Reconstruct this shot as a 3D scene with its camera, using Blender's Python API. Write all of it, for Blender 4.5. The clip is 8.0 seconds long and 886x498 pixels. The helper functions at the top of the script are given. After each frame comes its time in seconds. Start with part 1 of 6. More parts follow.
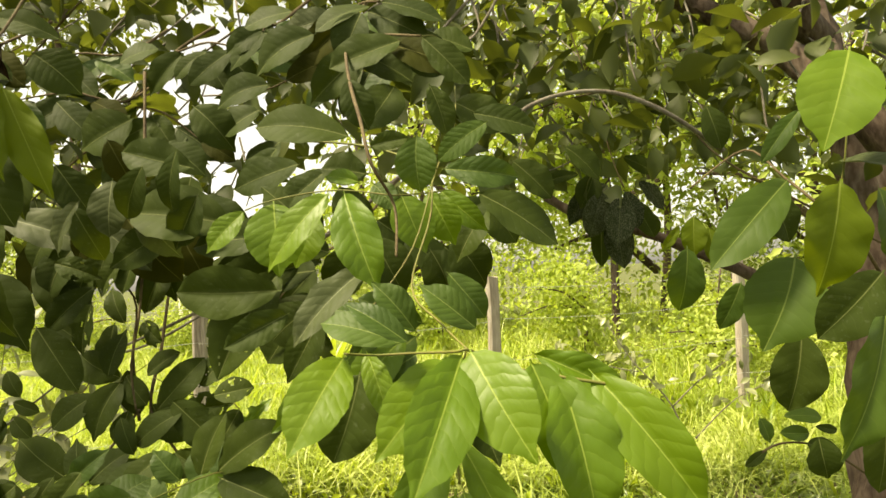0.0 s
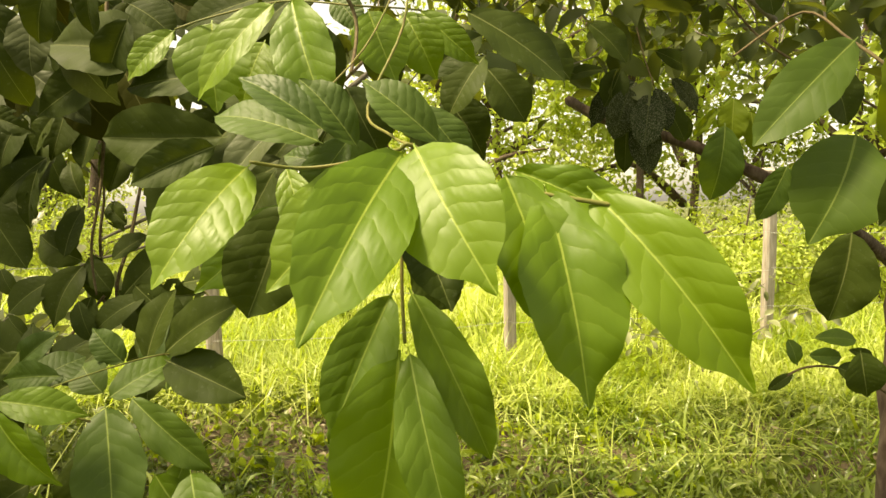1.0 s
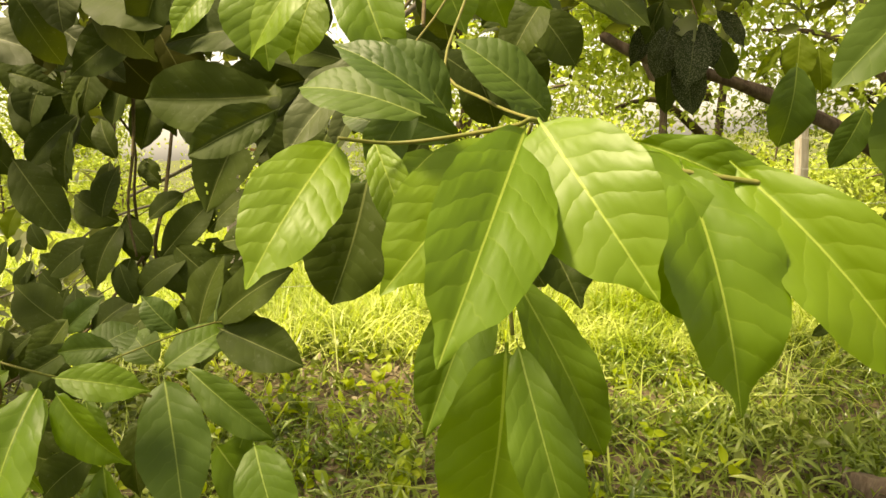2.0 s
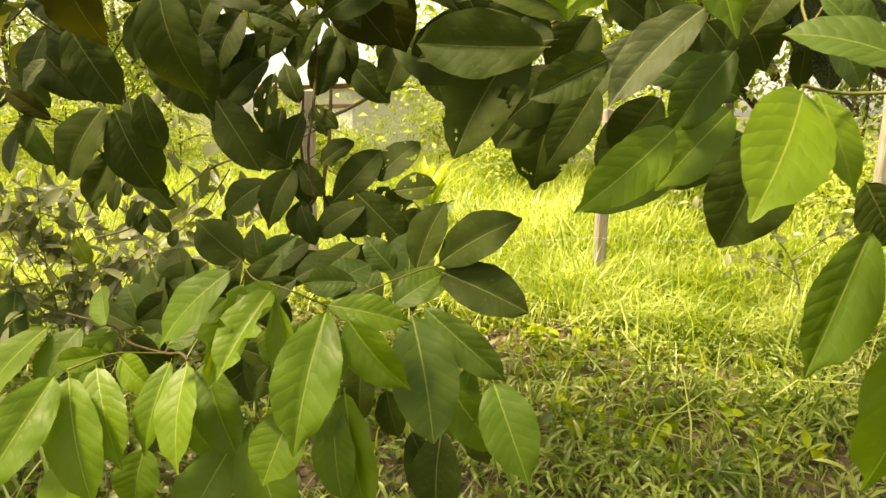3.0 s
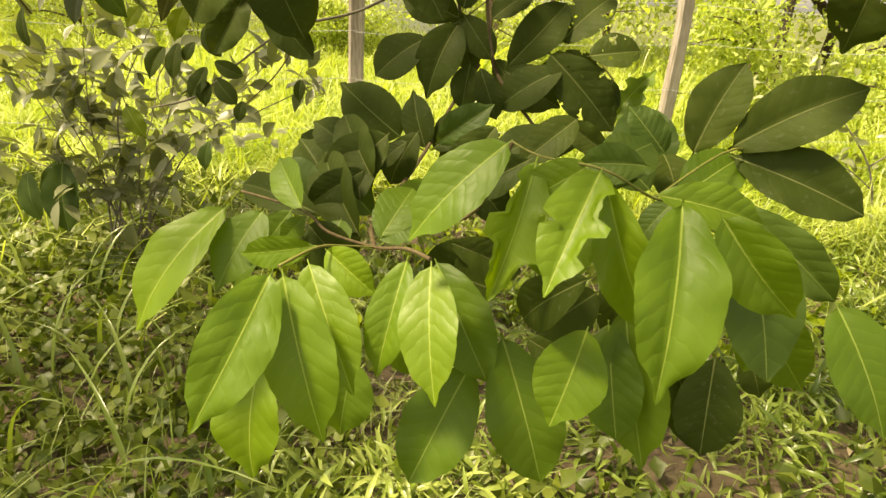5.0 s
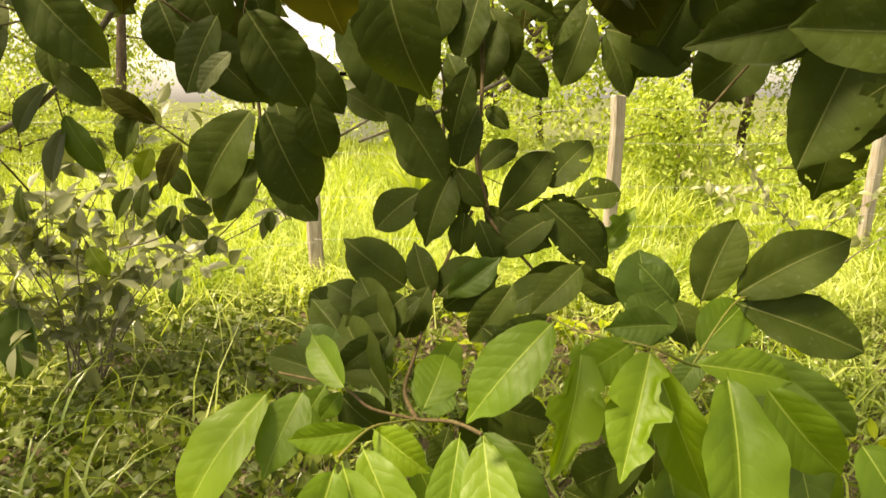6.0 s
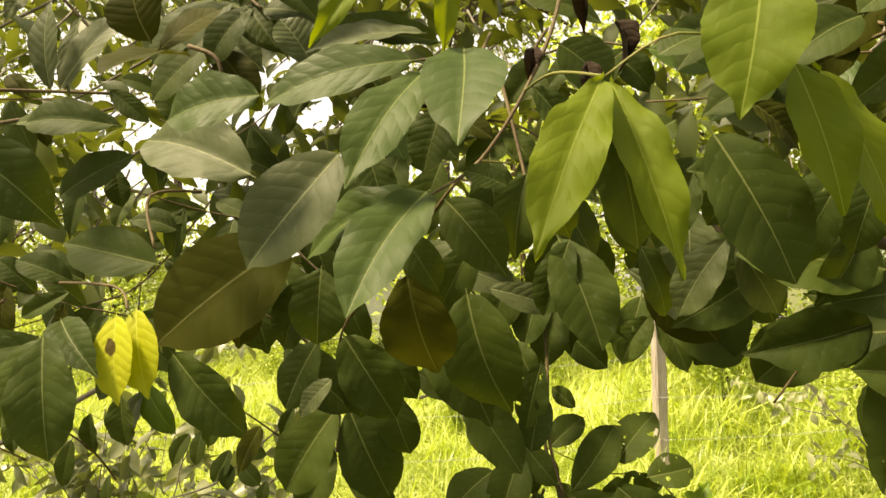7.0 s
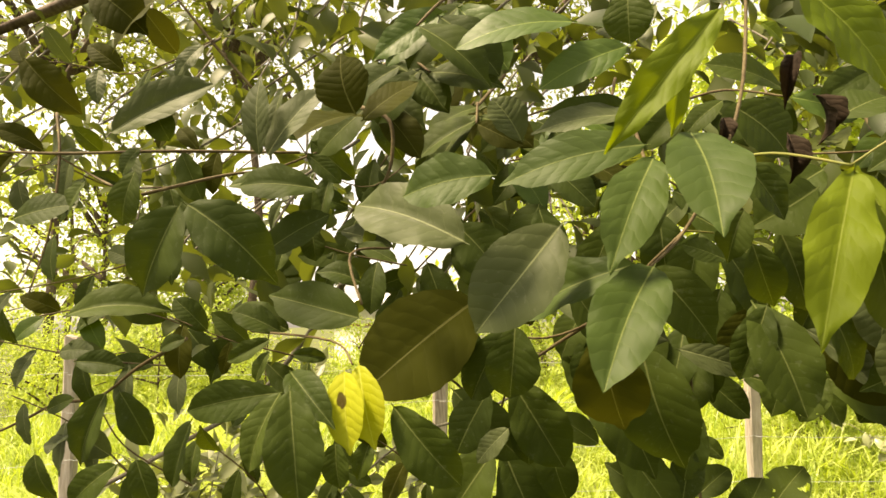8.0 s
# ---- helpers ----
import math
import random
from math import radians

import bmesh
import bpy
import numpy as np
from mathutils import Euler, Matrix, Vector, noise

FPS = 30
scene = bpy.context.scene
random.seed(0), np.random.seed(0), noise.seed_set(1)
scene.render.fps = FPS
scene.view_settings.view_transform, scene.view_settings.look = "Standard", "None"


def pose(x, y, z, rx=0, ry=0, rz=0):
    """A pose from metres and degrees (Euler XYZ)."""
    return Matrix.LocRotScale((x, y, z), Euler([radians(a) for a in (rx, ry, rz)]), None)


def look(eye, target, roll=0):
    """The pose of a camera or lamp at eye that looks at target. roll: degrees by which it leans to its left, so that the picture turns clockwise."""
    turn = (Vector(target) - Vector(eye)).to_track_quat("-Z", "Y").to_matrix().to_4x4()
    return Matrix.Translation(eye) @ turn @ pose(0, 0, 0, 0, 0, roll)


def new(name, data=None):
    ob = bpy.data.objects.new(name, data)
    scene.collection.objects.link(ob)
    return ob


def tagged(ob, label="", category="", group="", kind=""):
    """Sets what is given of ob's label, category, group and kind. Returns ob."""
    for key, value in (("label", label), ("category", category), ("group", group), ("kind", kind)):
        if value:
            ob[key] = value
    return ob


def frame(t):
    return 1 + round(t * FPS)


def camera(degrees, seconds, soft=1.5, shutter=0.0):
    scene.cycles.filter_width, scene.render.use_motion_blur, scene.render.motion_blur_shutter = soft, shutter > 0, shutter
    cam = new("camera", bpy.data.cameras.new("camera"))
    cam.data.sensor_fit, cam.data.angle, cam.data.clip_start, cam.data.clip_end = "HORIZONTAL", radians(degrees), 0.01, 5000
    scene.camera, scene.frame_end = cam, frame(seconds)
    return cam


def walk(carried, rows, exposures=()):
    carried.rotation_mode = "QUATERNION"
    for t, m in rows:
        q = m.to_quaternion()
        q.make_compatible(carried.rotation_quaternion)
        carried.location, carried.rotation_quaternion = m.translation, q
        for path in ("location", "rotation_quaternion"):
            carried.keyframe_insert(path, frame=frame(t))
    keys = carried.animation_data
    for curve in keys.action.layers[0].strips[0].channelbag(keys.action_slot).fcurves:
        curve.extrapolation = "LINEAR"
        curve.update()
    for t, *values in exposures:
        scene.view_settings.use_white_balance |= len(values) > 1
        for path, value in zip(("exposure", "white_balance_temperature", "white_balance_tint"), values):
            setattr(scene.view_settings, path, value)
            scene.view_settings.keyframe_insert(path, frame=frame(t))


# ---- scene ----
cam = camera(69.0, 8.0, shutter=0.12)
PATH = [
    (0, (0.065, 0.031, 1.415), (0.04, 2.029, 1.486), -3.2),
    (0.2, (0.105, 0.086, 1.399), (0.045, 2.085, 1.405), -2.6),
    (0.5, (0.134, 0.156, 1.37), (0.008, 2.152, 1.337), -1.8),
    (0.8, (0.13, 0.192, 1.331), (0.014, 2.186, 1.217), -1.6),
    (1, (0.109, 0.193, 1.317), (0.005, 2.186, 1.182), -1.6),
    (1.2, (0.087, 0.203, 1.323), (-0.002, 2.195, 1.163), -1.9),
    (2.3, (0.009, 0.237, 1.342), (-0.171, 2.2, 1.002), -2.8),
    (2.5, (-0.046, 0.212, 1.339), (-0.229, 2.175, 1.004), -1.7),
    (2.7, (-0.12, 0.181, 1.341), (-0.342, 2.135, 0.977), 0.5),
    (3, (-0.191, 0.183, 1.331), (-0.451, 2.122, 0.917), 0.4),
    (3.5, (-0.283, 0.155, 1.315), (-0.579, 2.065, 0.8), 0.9),
    (4, (-0.35, 0.17, 1.301), (-0.713, 2.049, 0.721), 0.5),
    (4.2, (-0.383, 0.182, 1.299), (-0.754, 2.053, 0.698), -0.2),
    (5.3, (-0.546, 0.354, 1.258), (-0.781, 2.19, 0.501), 3.4),
    (5.5, (-0.571, 0.344, 1.275), (-0.774, 2.199, 0.554), 2.3),
    (5.7, (-0.588, 0.328, 1.303), (-0.764, 2.223, 0.688), 1.3),
    (6, (-0.594, 0.31, 1.349), (-0.715, 2.254, 0.893), -0.5),
    (6.5, (-0.611, 0.279, 1.434), (-0.794, 2.268, 1.331), -3.0),
    (6.7, (-0.633, 0.272, 1.468), (-0.832, 2.262, 1.473), -2.7),
    (7, (-0.646, 0.257, 1.496), (-0.855, 2.241, 1.644), -2.6),
    (7.5, (-0.7, 0.228, 1.529), (-0.987, 2.193, 1.769), -2.6),
    (8, (-0.779, 0.192, 1.54), (-1.182, 2.138, 1.764), -1.4),
]
walk(cam, [(t, look(eye, target, roll)) for t, eye, target, roll in PATH], exposures=[(0, 1.25, 8400, 5.5), (1, 1.34, 9200, 7), (2.5, 1.41, 9500, 8.5), (4, 1.36, 9200, 9.5), (5.5, 1.50, 9000, 11), (6, 1.44, 9000, 11), (7, 1.45, 9000, 12), (8, 1.52, 9000, 13)])

# ---- light ----
world = bpy.data.worlds.new("sky")
scene.world = world
world.use_nodes = True
wn = world.node_tree.nodes
sky = wn.new("ShaderNodeTexSky")
sky.sky_type, sky.sun_disc = "NISHITA", False
sky.sun_elevation, sky.sun_rotation = radians(62), radians(-112)
sky.air_density, sky.dust_density, sky.ozone_density = 1.0, 2.0, 1.0
wn["Background"].inputs[1].default_value = 0.13
haze = wn.new("ShaderNodeHueSaturation")
haze.inputs["Saturation"].default_value = 0.3
world.node_tree.links.new(sky.outputs[0], haze.inputs["Color"])
world.node_tree.links.new(haze.outputs[0], wn["Background"].inputs[0])
sun = new("sun", bpy.data.lights.new("sun", "SUN"))
sun.data.energy, sun.data.angle, sun.data.color = 5.0, radians(10), (1.0, 0.93, 0.80)
sun.matrix_world = look((-7.4, -3.0, 15.0), (0, 0, 0))


# ---- materials ----
def material(name):
    m = bpy.data.materials.new(name)
    m.use_nodes = True
    nt = m.node_tree
    return m, nt.nodes, nt.links, nt.nodes["Principled BSDF"]


def math_node(ns, ln, op, a, b=None, c=None):
    n = ns.new("ShaderNodeMath")
    n.operation = op
    for i, v in enumerate((a, b, c)):
        if v is None:
            continue
        if isinstance(v, (int, float)):
            n.inputs[i].default_value = v
        else:
            ln.new(v, n.inputs[i])
    return n.outputs[0]


def mixed(ns, ln, fac, a, b):
    n = ns.new("ShaderNodeMix")
    n.data_type = "RGBA"
    for i, v in ((0, fac), (6, a), (7, b)):
        if isinstance(v, (int, float)):
            n.inputs[i].default_value = v
        elif isinstance(v, tuple):
            n.inputs[i].default_value = (*v, 1)
        else:
            ln.new(v, n.inputs[i])
    return n.outputs[2]


def leaf_material(name, dark, light, vein, through_col, rough, glow=0.35, blotch=0.3, spots=0.0, shine=0.24, mark=False, veiny=0.24, relief=0.0011):
    """A leaf blade: midrib, side veins, blotches; light passes through it."""
    m, ns, ln, bsdf = material(name)
    uv = ns.new("ShaderNodeUVMap")
    uv.uv_map = "leaf"
    sep = ns.new("ShaderNodeSeparateXYZ")
    ln.new(uv.outputs[0], sep.inputs[0])
    u, v = sep.outputs[0], sep.outputs[1]
    side = math_node(ns, ln, "ABSOLUTE", u)
    info = ns.new("ShaderNodeObjectInfo")
    rnd = info.outputs["Random"]
    # midrib
    rib = math_node(ns, ln, "LESS_THAN", side, math_node(ns, ln, "SUBTRACT", 0.028, math_node(ns, ln, "MULTIPLY", v, 0.017)))
    # side veins run forward from the midrib
    ph = math_node(ns, ln, "SUBTRACT", v, math_node(ns, ln, "MULTIPLY", math_node(ns, ln, "POWER", side, 1.3), 0.2))
    wob = ns.new("ShaderNodeTexNoise")
    wob.inputs["Scale"].default_value, wob.inputs["Detail"].default_value = 5, 1
    ln.new(uv.outputs[0], wob.inputs["Vector"])
    ph = math_node(ns, ln, "ADD", ph, math_node(ns, ln, "MULTIPLY", wob.outputs[0], 0.055))
    # the veins of the two halves alternate, and each leaf starts its own
    ph = math_node(ns, ln, "ADD", ph, math_node(ns, ln, "MULTIPLY", math_node(ns, ln, "GREATER_THAN", u, 0.0), 0.047))
    ph = math_node(ns, ln, "ADD", ph, math_node(ns, ln, "MULTIPLY", rnd, 0.6))
    saw = math_node(ns, ln, "FRACT", math_node(ns, ln, "MULTIPLY", ph, 9.0))
    tri = math_node(ns, ln, "ABSOLUTE", math_node(ns, ln, "SUBTRACT", saw, 0.5))
    veins = math_node(ns, ln, "MAXIMUM", math_node(ns, ln, "SUBTRACT", 1.0, math_node(ns, ln, "DIVIDE", tri, 0.05)), 0.0)
    fade = math_node(ns, ln, "MAXIMUM", math_node(ns, ln, "SUBTRACT", 1.15, side), 0.0)
    faint = math_node(ns, ln, "MULTIPLY", math_node(ns, ln, "MULTIPLY", veins, veiny), fade)
    both = math_node(ns, ln, "MAXIMUM", math_node(ns, ln, "MULTIPLY", rib, 0.85), faint)
    nz = ns.new("ShaderNodeTexNoise")
    nz.inputs["Scale"].default_value, nz.inputs["Detail"].default_value = 28, 4
    geo = ns.new("ShaderNodeNewGeometry")
    ln.new(geo.outputs["Position"], nz.inputs["Vector"])
    fac = math_node(ns, ln, "ADD", math_node(ns, ln, "MULTIPLY", nz.outputs[0], blotch * 2), math_node(ns, ln, "MULTIPLY", rnd, 0.6))
    fac = math_node(ns, ln, "SUBTRACT", fac, blotch * 0.7)
    body = mixed(ns, ln, fac, dark, light)
    col = mixed(ns, ln, both, body, vein)
    if spots:
        sp = ns.new("ShaderNodeTexNoise")
        sp.inputs["Scale"].default_value, sp.inputs["Detail"].default_value = 160 + 240 * (spots > 0.5), 2
        ln.new(geo.outputs["Position"], sp.inputs["Vector"])
        dots = math_node(ns, ln, "GREATER_THAN", sp.outputs[0], 0.66 - 0.09 * (spots > 0.5))
        col = mixed(ns, ln, math_node(ns, ln, "MULTIPLY", dots, spots), col, (0.20, 0.21, 0.14))
    if mark:
        du, dv = math_node(ns, ln, "SUBTRACT", u, 0.15), math_node(ns, ln, "MULTIPLY", math_node(ns, ln, "SUBTRACT", v, 0.38), 2.6)
        away = math_node(ns, ln, "SQRT", math_node(ns, ln, "ADD", math_node(ns, ln, "MULTIPLY", du, du), math_node(ns, ln, "MULTIPLY", dv, dv)))
        away = math_node(ns, ln, "ADD", away, math_node(ns, ln, "MULTIPLY", wob.outputs[0], 0.3))
        col = mixed(ns, ln, math_node(ns, ln, "LESS_THAN", away, 0.38), col, (0.05, 0.025, 0.01))
    ln.new(col, bsdf.inputs["Base Color"])
    rg = math_node(ns, ln, "ADD", math_node(ns, ln, "MULTIPLY", nz.outputs[0], 0.25), rough - 0.12)
    ln.new(rg, bsdf.inputs["Roughness"])
    bsdf.inputs["Specular IOR Level"].default_value = shine
    # quilted relief between the veins
    h = math_node(ns, ln, "ADD", math_node(ns, ln, "MULTIPLY", math_node(ns, ln, "MULTIPLY", math_node(ns, ln, "SUBTRACT", 0.25, math_node(ns, ln, "MULTIPLY", math_node(ns, ln, "SUBTRACT", 0.5, tri), math_node(ns, ln, "SUBTRACT", 0.5, tri))), 2.6), math_node(ns, ln, "MULTIPLY", wob.outputs[0], 1.5)), math_node(ns, ln, "MULTIPLY", nz.outputs[0], 0.5))
    h = math_node(ns, ln, "ADD", h, math_node(ns, ln, "MULTIPLY", math_node(ns, ln, "MINIMUM", side, 0.12), 1.6))
    bump = ns.new("ShaderNodeBump")
    bump.inputs["Strength"].default_value, bump.inputs["Distance"].default_value = 0.6, relief
    ln.new(h, bump.inputs["Height"])
    ln.new(bump.outputs[0], bsdf.inputs["Normal"])
    tr = ns.new("ShaderNodeBsdfTranslucent")
    ln.new(mixed(ns, ln, both, mixed(ns, ln, fac, tuple(c * 0.75 for c in through_col), through_col), tuple(min(1, c * 1.3) for c in through_col)), tr.inputs[0])
    mx = ns.new("ShaderNodeMixShader")
    mx.inputs[0].default_value = glow
    ln.new(bsdf.outputs[0], mx.inputs[1])
    ln.new(tr.outputs[0], mx.inputs[2])
    ln.new(mx.outputs[0], ns["Material Output"].inputs[0])
    return m


LEAF = {
    "young": leaf_material("young_leaf", (0.076, 0.142, 0.007), (0.126, 0.200, 0.010), (0.27, 0.34, 0.06), (0.24, 0.37, 0.010), 0.49, 0.38, shine=0.33, veiny=0.15, relief=0.0011),
    "green": leaf_material("green_leaf", (0.034, 0.066, 0.009), (0.058, 0.100, 0.011), (0.18, 0.23, 0.055), (0.12, 0.185, 0.009), 0.54, 0.30, shine=0.25, veiny=0.15, relief=0.0010),
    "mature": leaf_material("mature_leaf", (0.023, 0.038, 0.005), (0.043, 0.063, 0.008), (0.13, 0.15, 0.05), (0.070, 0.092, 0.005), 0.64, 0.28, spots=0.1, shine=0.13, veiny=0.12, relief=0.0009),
    # mature leaves with the sky's grey sheen put into their colour
    "pale": leaf_material("sky_sheen_leaf", (0.044, 0.057, 0.020), (0.066, 0.083, 0.030), (0.17, 0.19, 0.09), (0.08, 0.105, 0.018), 0.58, 0.22, spots=0.1, shine=0.16, veiny=0.13, relief=0.0011),
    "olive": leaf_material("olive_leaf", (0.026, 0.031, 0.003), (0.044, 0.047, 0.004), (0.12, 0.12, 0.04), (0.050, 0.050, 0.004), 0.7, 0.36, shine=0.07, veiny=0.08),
    "yellow": leaf_material("yellow_leaf", (0.29, 0.31, 0.02), (0.38, 0.40, 0.035), (0.41, 0.43, 0.08), (0.48, 0.52, 0.03), 0.5, 0.4, blotch=0.2, shine=0.12, mark=True),
}
LEAF["deep"] = leaf_material("deep_green_leaf", (0.027, 0.049, 0.009), (0.045, 0.073, 0.012), (0.14, 0.17, 0.05), (0.09, 0.13, 0.009), 0.58, 0.28, shine=0.18, veiny=0.14, relief=0.0010)
LEAF["mid"] = leaf_material("mid_green_leaf", (0.052, 0.100, 0.007), (0.084, 0.145, 0.009), (0.20, 0.26, 0.055), (0.19, 0.29, 0.009), 0.52, 0.36, shine=0.28, veiny=0.15, relief=0.0010)
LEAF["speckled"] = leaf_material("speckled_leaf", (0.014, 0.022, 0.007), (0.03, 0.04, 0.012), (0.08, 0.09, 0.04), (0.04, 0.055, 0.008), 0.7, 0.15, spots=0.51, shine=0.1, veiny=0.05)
LEAF["lemon"] = leaf_material("lemon_leaf", (0.29, 0.31, 0.02), (0.38, 0.40, 0.035), (0.41, 0.43, 0.08), (0.48, 0.52, 0.03), 0.5, 0.4, blotch=0.2, shine=0.12)
LEAF["lime"] = leaf_material("lime_leaf", (0.068, 0.104, 0.007), (0.110, 0.148, 0.009), (0.20, 0.24, 0.05), (0.22, 0.28, 0.010), 0.6, 0.42, shine=0.14, veiny=0.12)
LEAF["dead"] = leaf_material("dead_leaf", (0.018, 0.012, 0.007), (0.050, 0.033, 0.020), (0.06, 0.04, 0.025), (0.03, 0.018, 0.008), 0.85, 0.1, shine=0.1, veiny=0.03, relief=0.0012)
LEAF["chewed"], LEAF["holed"] = LEAF["young"], LEAF["mature"]


def grain_material(name, a, b, c, scale, rough=0.85, bump=0.5, dist=0.01, stretch=(1, 1, 1)):
    """Rough matter in three tones at two scales."""
    m, ns, ln, bsdf = material(name)
    mp = ns.new("ShaderNodeMapping")
    mp.inputs["Scale"].default_value = stretch
    geo = ns.new("ShaderNodeNewGeometry")
    ln.new(geo.outputs["Position"], mp.inputs[0])
    n1, n2 = ns.new("ShaderNodeTexNoise"), ns.new("ShaderNodeTexNoise")
    n1.inputs["Scale"].default_value, n1.inputs["Detail"].default_value = scale, 8
    n2.inputs["Scale"].default_value, n2.inputs["Detail"].default_value = scale / 9, 4
    ln.new(mp.outputs[0], n1.inputs["Vector"])
    ln.new(mp.outputs[0], n2.inputs["Vector"])
    r1, r2 = ns.new("ShaderNodeMapRange"), ns.new("ShaderNodeMapRange")
    for r, n in ((r1, n1), (r2, n2)):
        r.inputs[1].default_value, r.inputs[2].default_value = 0.35, 0.65
        ln.new(n.outputs[0], r.inputs[0])
    col = mixed(ns, ln, r2.outputs[0], mixed(ns, ln, r1.outputs[0], a, b), mixed(ns, ln, r1.outputs[0], b, c))
    ln.new(col, bsdf.inputs["Base Color"])
    bsdf.inputs["Roughness"].default_value = rough
    bsdf.inputs["Specular IOR Level"].default_value = 0.25
    bp = ns.new("ShaderNodeBump")
    bp.inputs["Strength"].default_value, bp.inputs["Distance"].default_value = bump, dist
    ln.new(n1.outputs[0], bp.inputs["Height"])
    ln.new(bp.outputs[0], bsdf.inputs["Normal"])
    return m


def blade_material(name, a, b, c, through_col, glow=0.4, rough=0.5, shine=0.3):
    """Grass and small foliage: each blade or leaf has a tone of its own."""
    m, ns, ln, bsdf = material(name)
    geo = ns.new("ShaderNodeNewGeometry")
    rnd = geo.outputs["Random Per Island"]
    nz = ns.new("ShaderNodeTexNoise")
    nz.inputs["Scale"].default_value, nz.inputs["Detail"].default_value = 1.6, 3
    ln.new(geo.outputs["Position"], nz.inputs["Vector"])
    r = ns.new("ShaderNodeMapRange")
    r.inputs[1].default_value, r.inputs[2].default_value = 0.38, 0.62
    ln.new(nz.outputs[0], r.inputs[0])
    col = mixed(ns, ln, r.outputs[0], mixed(ns, ln, rnd, a, b), mixed(ns, ln, rnd, b, c))
    ln.new(col, bsdf.inputs["Base Color"])
    bsdf.inputs["Roughness"].default_value = rough
    bsdf.inputs["Specular IOR Level"].default_value = shine
    tr = ns.new("ShaderNodeBsdfTranslucent")
    ln.new(mixed(ns, ln, rnd, tuple(q * 0.7 for q in through_col), through_col), tr.inputs[0])
    mx = ns.new("ShaderNodeMixShader")
    mx.inputs[0].default_value = glow
    ln.new(bsdf.outputs[0], mx.inputs[1])
    ln.new(tr.outputs[0], mx.inputs[2])
    ln.new(mx.outputs[0], ns["Material Output"].inputs[0])
    return m


SOIL = grain_material("soil", (0.055, 0.038, 0.023), (0.125, 0.092, 0.058), (0.085, 0.07, 0.035), 22, 0.95, 0.8, 0.02)
MEADOW = grain_material("meadow_soil", (0.05, 0.065, 0.02), (0.10, 0.12, 0.03), (0.075, 0.065, 0.035), 9, 0.95, 0.8, 0.03)
BARK = grain_material("bark", (0.035, 0.022, 0.014), (0.085, 0.058, 0.040), (0.15, 0.12, 0.09), 55, 0.9, 0.9, 0.008, (1, 1, 0.35))
GREY_TWIG = grain_material("grey_twig", (0.07, 0.06, 0.045), (0.14, 0.12, 0.09), (0.20, 0.19, 0.15), 160, 0.8, 0.5, 0.002)
RED_TWIG = grain_material("red_brown_twig", (0.042, 0.029, 0.013), (0.082, 0.058, 0.026), (0.13, 0.105, 0.05), 180, 0.8, 0.5, 0.0015)
GREEN_TWIG = grain_material("green_twig", (0.075, 0.095, 0.018), (0.125, 0.135, 0.028), (0.15, 0.12, 0.04), 180, 0.6, 0.4, 0.001)
POST = grain_material("weathered_post", (0.16, 0.13, 0.10), (0.30, 0.26, 0.21), (0.40, 0.36, 0.31), 70, 0.9, 0.7, 0.005, (1, 1, 0.12))
WIRE = grain_material("galvanised_wire", (0.30, 0.32, 0.31), (0.42, 0.44, 0.43), (0.5, 0.5, 0.48), 90, 0.5, 0.2, 0.001)
# GRASS is paler than TURF: strong sun and highlights are put into its colour
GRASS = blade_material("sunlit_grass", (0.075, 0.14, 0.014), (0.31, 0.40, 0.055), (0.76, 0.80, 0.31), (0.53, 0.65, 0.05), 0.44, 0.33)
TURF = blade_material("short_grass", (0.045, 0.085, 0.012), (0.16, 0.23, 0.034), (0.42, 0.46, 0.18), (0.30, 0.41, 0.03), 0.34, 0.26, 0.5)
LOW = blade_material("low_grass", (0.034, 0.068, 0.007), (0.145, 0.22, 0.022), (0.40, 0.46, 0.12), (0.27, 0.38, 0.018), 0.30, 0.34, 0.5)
LIME_HERB = blade_material("lime_herb", (0.16, 0.24, 0.012), (0.28, 0.37, 0.018), (0.40, 0.47, 0.03), (0.36, 0.46, 0.02), 0.4, 0.5)
HERB = blade_material("ground_herbs", (0.036, 0.058, 0.009), (0.095, 0.132, 0.017), (0.21, 0.25, 0.04), (0.17, 0.24, 0.018), 0.33, 0.42, 0.4)
STRAW = blade_material("dry_litter", (0.12, 0.09, 0.05), (0.25, 0.20, 0.12), (0.33, 0.29, 0.18), (0.2, 0.16, 0.08), 0.15)
SHRUB = blade_material("shrub_leaves", (0.07, 0.085, 0.033), (0.20, 0.22, 0.10), (0.38, 0.40, 0.21), (0.26, 0.30, 0.055), 0.32, 0.34, 0.5)
HEDGE = blade_material("hedge_leaves", (0.12, 0.19, 0.02), (0.30, 0.39, 0.06), (0.52, 0.58, 0.18), (0.50, 0.60, 0.06), 0.45)
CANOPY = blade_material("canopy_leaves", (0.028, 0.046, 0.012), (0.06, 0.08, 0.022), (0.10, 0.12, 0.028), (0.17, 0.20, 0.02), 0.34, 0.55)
# CANOPY in brighter tones: light from behind is put into the colour
BACKLIT = blade_material("backlit_leaves", (0.05, 0.075, 0.015), (0.09, 0.12, 0.025), (0.16, 0.19, 0.04), (0.30, 0.36, 0.03), 0.4, 0.5)
PLASTER = grain_material("white_plaster", (0.72, 0.69, 0.64), (0.80, 0.77, 0.72), (0.84, 0.82, 0.78), 6, 0.85, 0.2, 0.004)
SHEET = grain_material("sheet_metal", (0.5, 0.5, 0.47), (0.6, 0.6, 0.57), (0.66, 0.65, 0.62), 5, 0.45, 0.2, 0.004)
